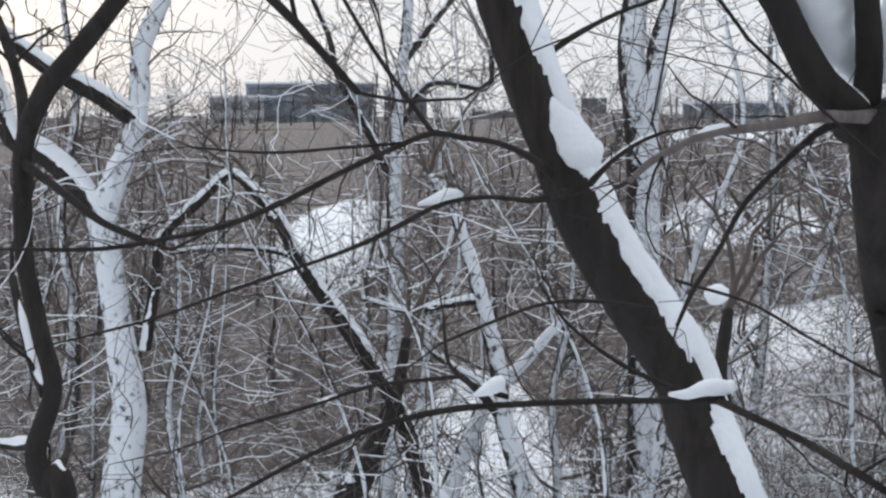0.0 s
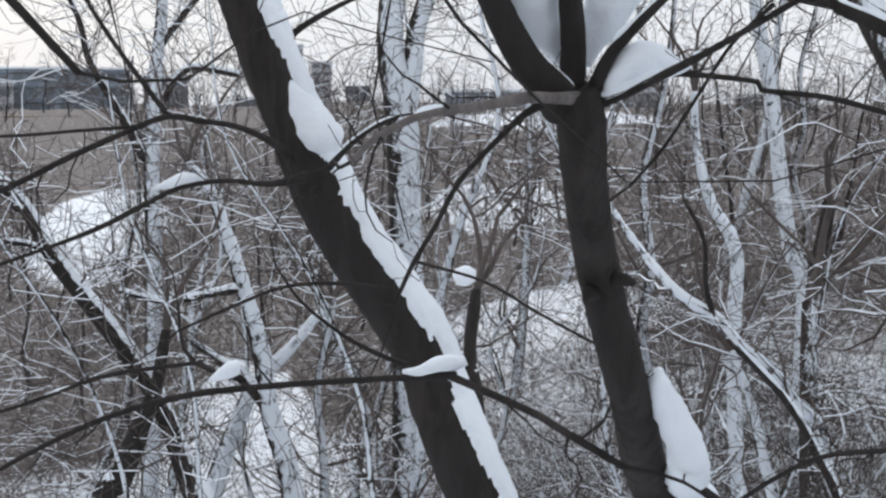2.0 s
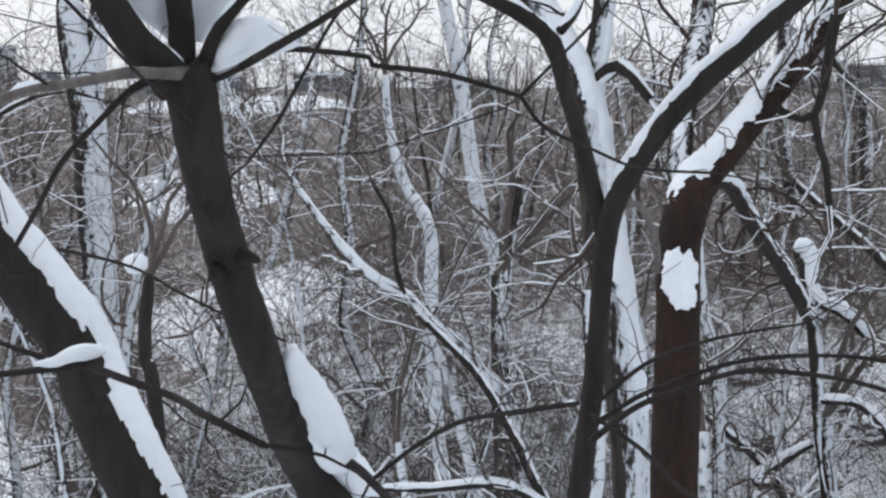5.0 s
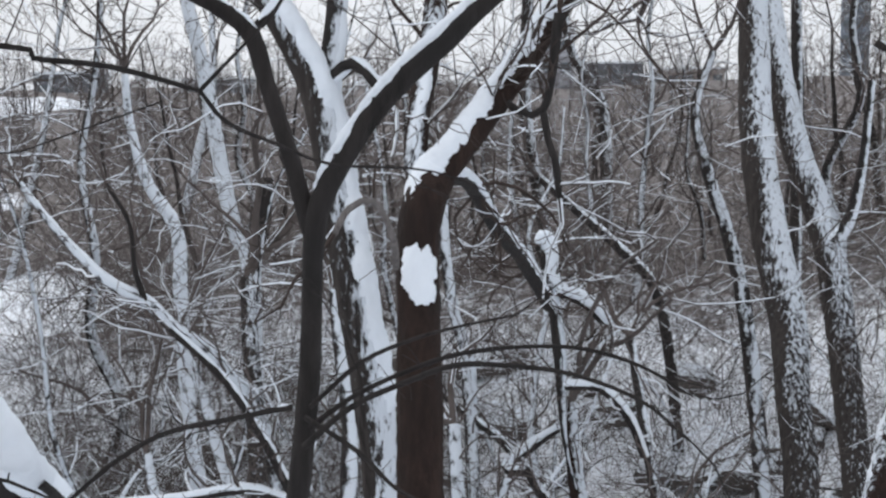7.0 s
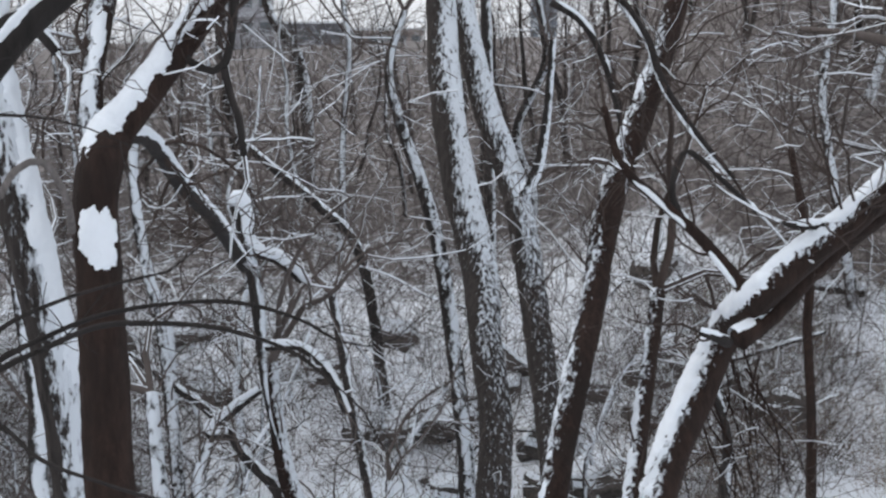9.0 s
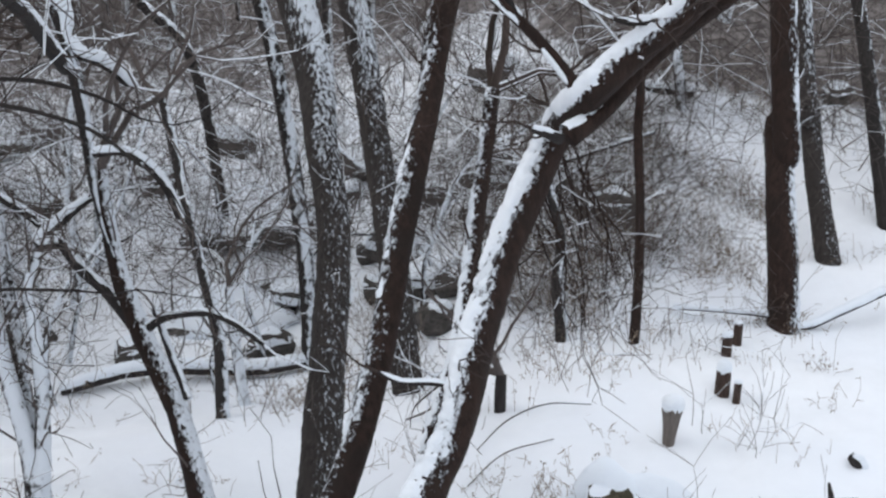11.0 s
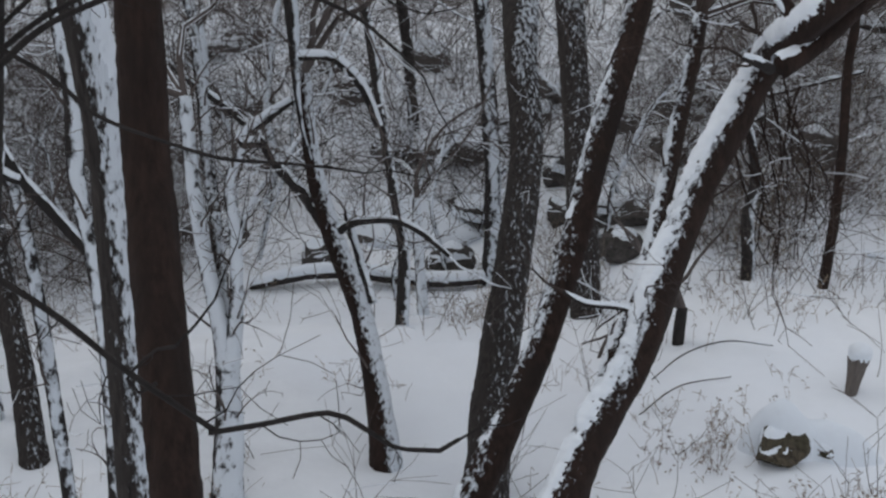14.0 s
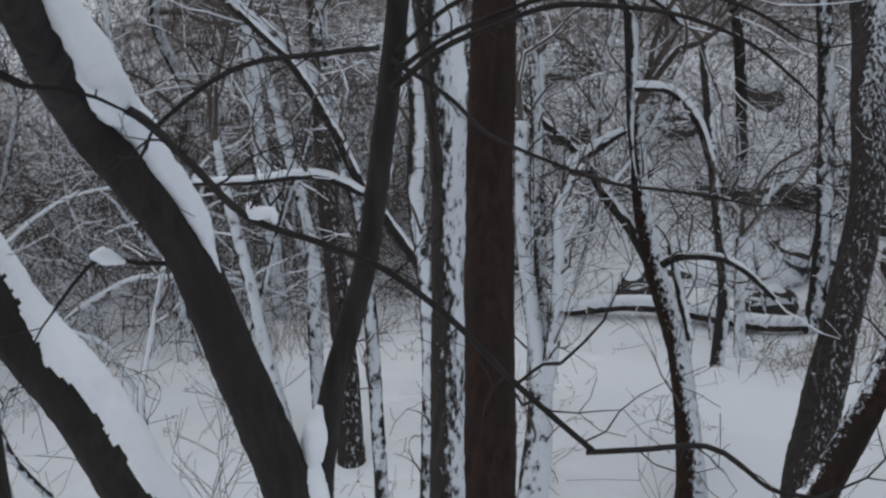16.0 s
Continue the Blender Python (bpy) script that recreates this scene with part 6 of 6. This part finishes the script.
rr = random.Random(8)
for k in range(24):
    r, yaw = rr.uniform(16, 23), math.radians(rr.uniform(34, 62))
    boulder(0.2 + r * math.sin(yaw), r * math.cos(yaw), rr.uniform(0.3, 0.75), rr.uniform(0.4, 0.65), k, cover=rr.uniform(0.45, 0.8), sink=0.42)
boulder(12.27, 11.22, 1.35, 0.32, 71, cover=0.05, sink=0.4, name="rock_slab", label="long dark rock ledge with snow on top")
boulder(14.5, 12.6, 0.85, 0.42, 81, cover=0.5, sink=0.4, name="rock_slab", label="dark flat rock ledge with snow on top")
boulder(15.0, 12.0, 0.75, 0.4, 82, cover=0.55, sink=0.4, name="rock_slab", label="dark flat rock ledge with snow on top")
boulder(13.36, 10.23, 1.0, 0.4, 72, cover=0.15, sink=0.4, name="rock_slab", label="dark rock ledge with snow on top")
boulder(14.34, 9.52, 0.9, 0.55, 73, cover=0.2, sink=0.4, name="rock_slab", label="dark overhanging rock ledge under snow")
boulder(13.16, 8.24, 0.7, 0.5, 74, cover=0.6, sink=0.4)
boulder(12.37, 8.05, 0.5, 0.6, 75, cover=0.65, sink=0.4)
boulder(19.69, 4.83, 0.34, 0.6, 78, cover=0.72, sink=0.15, label="dark overhung rock with a pad of snow up the slope")
boulder(15.94, 8.94, 0.6, 0.45, 76, cover=0.6)
boulder(15.47, 7.57, 0.6, 0.55, 77, cover=0.6)
boulder(8.76, 3.6, 0.30, 0.7, 90, cover=0.9, sink=0.3, mat="mossy_rock", label="mossy brown boulder half buried in a drift of snow")
boulder(9.09, 3.39, 0.17, 0.6, 91, cover=0.6, sink=0.3, mat="mossy_rock", label="small mossy stone under the edge of a drift")


def snow_drift(x, y, wide, deep, tall, turn, seed):
    """A soft heap of snow lying over a stone."""
    s = Shape()
    rows, cols = 14, 28
    vs, fs = [], []
    for i in range(rows + 1):
        q = i / rows
        for j in range(cols):
            a = 2 * math.pi * j / cols
            rim = 1 + 0.18 * noise.noise(Vector((math.cos(a) * 1.5, math.sin(a) * 1.5, seed)))
            px, py = q * wide * rim * math.cos(a), q * deep * rim * math.sin(a)
            wx, wy = x + px * math.cos(turn) - py * math.sin(turn), y + px * math.sin(turn) + py * math.cos(turn)
            lift = tall * (1 - q ** 2.6) * (1 + 0.25 * noise.noise(Vector((wx * 4, wy * 4, seed))))
            vs.append((wx, wy, height(wx, wy) - 0.04 + lift))
    for i in range(rows):
        for j in range(cols):
            k = (j + 1) % cols
            fs.append((i * cols + j, (i + 1) * cols + j, (i + 1) * cols + k, i * cols + k))
    s.add(vs, fs)
    ob = s.object("snow_drift", "snow")
    tagged(ob, "soft mound of snow trailing from a boulder", "snow", "snow drifts")


snow_drift(9.16, 3.47, 0.58, 0.24, 0.32, -1.0, 4)
snow_drift(8.95, 3.68, 0.36, 0.24, 0.46, -1.1, 5)

for k, (x, y, size) in enumerate([
    (14.3, 10.0, 0.30),
    (13.4, 9.2, 0.35),
    (11.9, 7.2, 0.40),
    (15.5, 9.6, 0.40),
    (15.2, 7.0, 0.35),
    (15.1, 6.4, 0.45),
    (15.0, 6.3, 0.40),
    (15.0, 6.7, 0.35),
    (12.9, 7.6, 0.35),
    (10.6, 11.2, 0.35),
    (11.7, 9.8, 0.40),
]):
    boulder(x, y, size, 0.75, 120 + k, cover=0.85, sink=0.38, label="dark broken rock with snow on its top")


def post(x, y, tall, r, mat, lean, label, snow=0.06, foot=1.05):
    """A cut wooden post with snow on its head."""
    top = new("wooden_post")
    z = height(x, y)
    s = Shape()
    path = spline([(x - lean * 0.3, y, z - 0.25, r * foot), (x, y, z, r * (0.05 + 0.95 * foot)), (x + lean * 0.5, y, z + tall * 0.5, r * (0.42 + 0.55 * foot)), (x + lean, y, z + tall, r)], 0.04)
    tube(s, path, 12, 0.03, int(x * 10))
    s.object("shaft", mat, top, smooth=False)
    c = Shape()
    cap = spline([(x + lean, y, z + tall - 0.02, r * 0.98), (x + lean, y, z + tall + snow * 0.5, r * 1.02), (x + lean, y, z + tall + snow * 0.9, r * 0.7), (x + lean, y, z + tall + snow * 1.1, r * 0.2)], 0.012)
    tube(c, cap, 14, 0.03, 3)
    c.object("snow", "snow", top, label="white cap of snow")
    tagged(top, label, "post", "posts of an old fence")


post(12.61, 3.79, 0.26, 0.05, "post_wood", 0.0, "thin dark wooden post in the snow", 0.02)
post(12.21, 3.77, 0.23, 0.055, "post_wood", 0.0, "dark wooden post with a little snow on top", 0.06)
post(11.36, 3.5, 0.26, 0.075, "post_wood", 0.01, "reddish rotten post with a round cap of snow", 0.11)
post(11.3, 3.33, 0.21, 0.04, "post_wood", 0.03, "split dark post beside a thicker one", 0.03)
post(10.22, 3.6, 0.36, 0.105, "post_grey", 0.06, "broad grey post tapering to the ground with snow on top", 0.12, foot=0.5)


def loose_branch(name, pts, mat, snow, label, seed):
    top = new(name)
    pts = [(x, y, height(x, y) + h, r) for x, y, h, r in pts]
    path = spline(pts, 0.04)
    s = Shape()
    tube(s, path, 9, 0.06, seed)
    s.object("stem", mat, top)
    c = Shape()
    if max(p[3] for p in pts) > 0.03 and snow > 0.2:
        snow_shell(c, path, 0.75 * snow, (0, 0, 1), seed, 18, 0.05, 0.25)
    elif snow > 0.2:
        snow_ridge(c, path, snow, seed)
    if c.v:
        c.object("snow", "snow", top, kind="stuff")
    tagged(top, label, "fallen branch", "fallen wood")


loose_branch("fallen_branch", [(13.01, 4.71, 0.06, 0.012), (13.17, 4.22, 0.12, 0.018), (13.38, 3.72, 0.08, 0.024), (13.5, 3.33, 0.02, 0.028), (13.88, 3.02, 0.16, 0.035), (14.37, 2.56, 0.34, 0.04)], "bark", 0.9, "fallen branch half buried in snow by a tree foot", 1)
loose_branch("broken_stick", [(9.91, 2.03, 0.30, 0.012), (9.56, 1.85, 0.16, 0.05), (9.12, 1.61, 0.06, 0.06), (8.64, 1.33, -0.05, 0.05)], "bark", 0.15, "broken dark board sticking out of the snow", 2)
loose_branch("stick_end", [(10.74, 1.96, -0.05, 0.05), (10.72, 2, 0.04, 0.055), (10.69, 2.05, 0.08, 0.03)], "bark", 0.3, "dark end of a log poking out of the snow", 3)
loose_branch("fallen_log", [(9.4, 11.14, 0.05, 0.07), (10.2, 10.45, 0.16, 0.09), (11.1, 9.46, 0.12, 0.09), (11.88, 8.85, 0.0, 0.08)], "bark", 0.45, "fallen log lying along the stream under snow", 4)
loose_branch("fallen_log", [(17.56, 7.87, 0.6, 0.05), (17.96, 7.17, 0.35, 0.07), (18.4, 6.7, 0.1, 0.09)], "bark", 0.7, "short broken log leaning on the slope", 5)
loose_branch("fallen_branch", [(9.27, 5.12, 0.02, 0.005), (9.67, 5.02, 0.10, 0.007), (10.08, 4.82, 0.12, 0.007), (10.48, 4.53, 0.04, 0.006)], "bark", 0.35, "thin arched twig over the snow", 6)
loose_branch("fallen_branch", [(8.78, 4.93, 0.02, 0.005), (9.18, 4.78, 0.09, 0.006), (9.68, 4.53, 0.03, 0.005)], "bark", 0.2, "thin arched twig over the snow", 7)
loose_branch("fallen_branch", [(14.56, 8.05, 0.1, 0.03), (14.98, 7.47, 0.5, 0.03), (15.48, 6.78, 0.75, 0.025), (15.99, 6.28, 0.95, 0.02)], "bark", 1.0, "snow-laden branch propped over the brush", 8)
loose_branch("fallen_branch", [(14.18, 7.57, 0.05, 0.03), (14.79, 7.18, 0.45, 0.03), (15.48, 6.98, 0.6, 0.02)], "bark", 1.0, "snow-laden branch propped over the brush", 9)


# ---- buildings on the ridge ----
def box(shape, c, s, yaw):
    m = Matrix.Translation(c) @ Matrix.Rotation(-radians(yaw), 4, "Z")
    v = [m @ Vector((x * s[0] / 2, y * s[1] / 2, z * s[2])) for x in (-1, 1) for y in (-1, 1) for z in (0, 1)]
    shape.add([tuple(p) for p in v], [(0, 1, 3, 2), (4, 6, 7, 5), (0, 4, 5, 1), (2, 3, 7, 6), (0, 2, 6, 4), (1, 5, 7, 3)])


def building(yaw, r, wide, foot, head, deep, mat, storeys, bays, label, roof_snow=0.25, band=True):
    """A flat-roofed block that faces the valley, with its window openings set back and a snowy roof."""
    a = radians(yaw)
    x, y = 0.2 + r * math.sin(a), r * math.cos(a)
    top = new("building")
    tagged(top, label, "building", "buildings on the ridge")
    out = Vector((-math.sin(a), -math.cos(a), 0))
    side = Vector((math.cos(a), -math.sin(a), 0))
    c = Vector((x, y, 0))
    w = Shape()
    tall = head - foot
    box(w, c + Vector((0, 0, foot - 3)) - out * deep / 2, (wide, deep, tall + 3), yaw)
    if band:
        for k in range(1, storeys + 1):
            ledge = Shape()
            box(ledge, c + out * 0.12 + Vector((0, 0, foot + tall * k / storeys - 0.35)), (wide + 0.1, 0.3, 0.28), yaw)
            ledge.object("ledge", mat, top, smooth=False)
    w.object("wall", mat, top, smooth=False)
    s = Shape()
    box(s, c + Vector((0, 0, head + 0.004)) - out * deep / 2, (wide + 0.5, deep + 0.5, roof_snow), yaw)
    s.object("roof", "snow", top, smooth=False, label="flat roof under snow")
    cell = wide / bays
    for k in range(storeys):
        for j in range(bays):
            g = Shape()
            p = c + side * ((j + 0.5) * cell - wide / 2) + out * 0.05 + Vector((0, 0, foot + tall * (k + 0.28) / storeys))
            box(g, p, (cell * 0.62, 0.12, tall / storeys * 0.42), yaw)
            g.object("window", "window_glass", top, smooth=False)


building(-6.2, 150, 15.5, 4.0, 9.2, 14, "blue_wall", 3, 9, "long blue-grey office building on the ridge")
building(-1.8, 158, 5.5, 4.0, 8.6, 10, "dark_wall", 3, 3, "dark grey end block of an office building")
building(-9.6, 140, 6.0, 3.5, 7.4, 10, "concrete", 2, 3, "pale grey low block on the ridge")
building(2.4, 165, 6.0, 3.0, 5.9, 8, "dark_wall", 1, 3, "small dark flat-roofed block on the ridge")
building(3.9, 300, 6.0, 6.0, 19.5, 10, "concrete", 6, 3, "pale tower block far off")
building(5.3, 300, 5.0, 6.0, 15.5, 10, "concrete", 5, 2, "lower wing of a pale tower block")
building(7.0, 290, 6.0, 5.0, 9.5, 10, "dark_wall", 2, 3, "grey low block beside a tower")
building(13.4, 120, 10.0, 2.6, 6.3, 9, "blue_wall", 1, 4, "bluish-purple flat-roofed shed above a snow bank")
building(19.5, 125, 7.0, 3.0, 6.6, 9, "dark_wall", 1, 3, "dark grey flat-roofed shed on the ridge")
building(26, 140, 8.0, 3.4, 6.0, 9, "dark_wall", 1, 4, "dark low building among the trees")
building(41.2, 150, 6.4, -0.5, 11.5, 9, "concrete", 4, 3, "pale stone-faced tower with ledges")
building(44.1, 152, 7.8, -0.5, 7.4, 9, "dark_wall", 3, 4, "dark grey block beside a pale tower")
building(47.6, 156, 9.0, -0.5, 6.6, 9, "brick_wall", 3, 5, "long tan brick block on the ridge")
building(54.8, 250, 5.4, 0.0, 26.0, 10, "blue_wall", 9, 3, "tall bluish tower far behind the wood")


# retaining wall of the terrace
w = Shape()
for k in range(9):
    a = radians(-9.5 + k * 1.25)
    box(w, (0.5 + 112 * math.sin(a), 112 * math.cos(a), -1.5), (2.5, 0.6, 5.6), math.degrees(a))
ob = w.object("terrace_wall", "tan_wall", smooth=False)
tagged(ob, "long tan retaining wall below the office building", "wall", kind="structure")
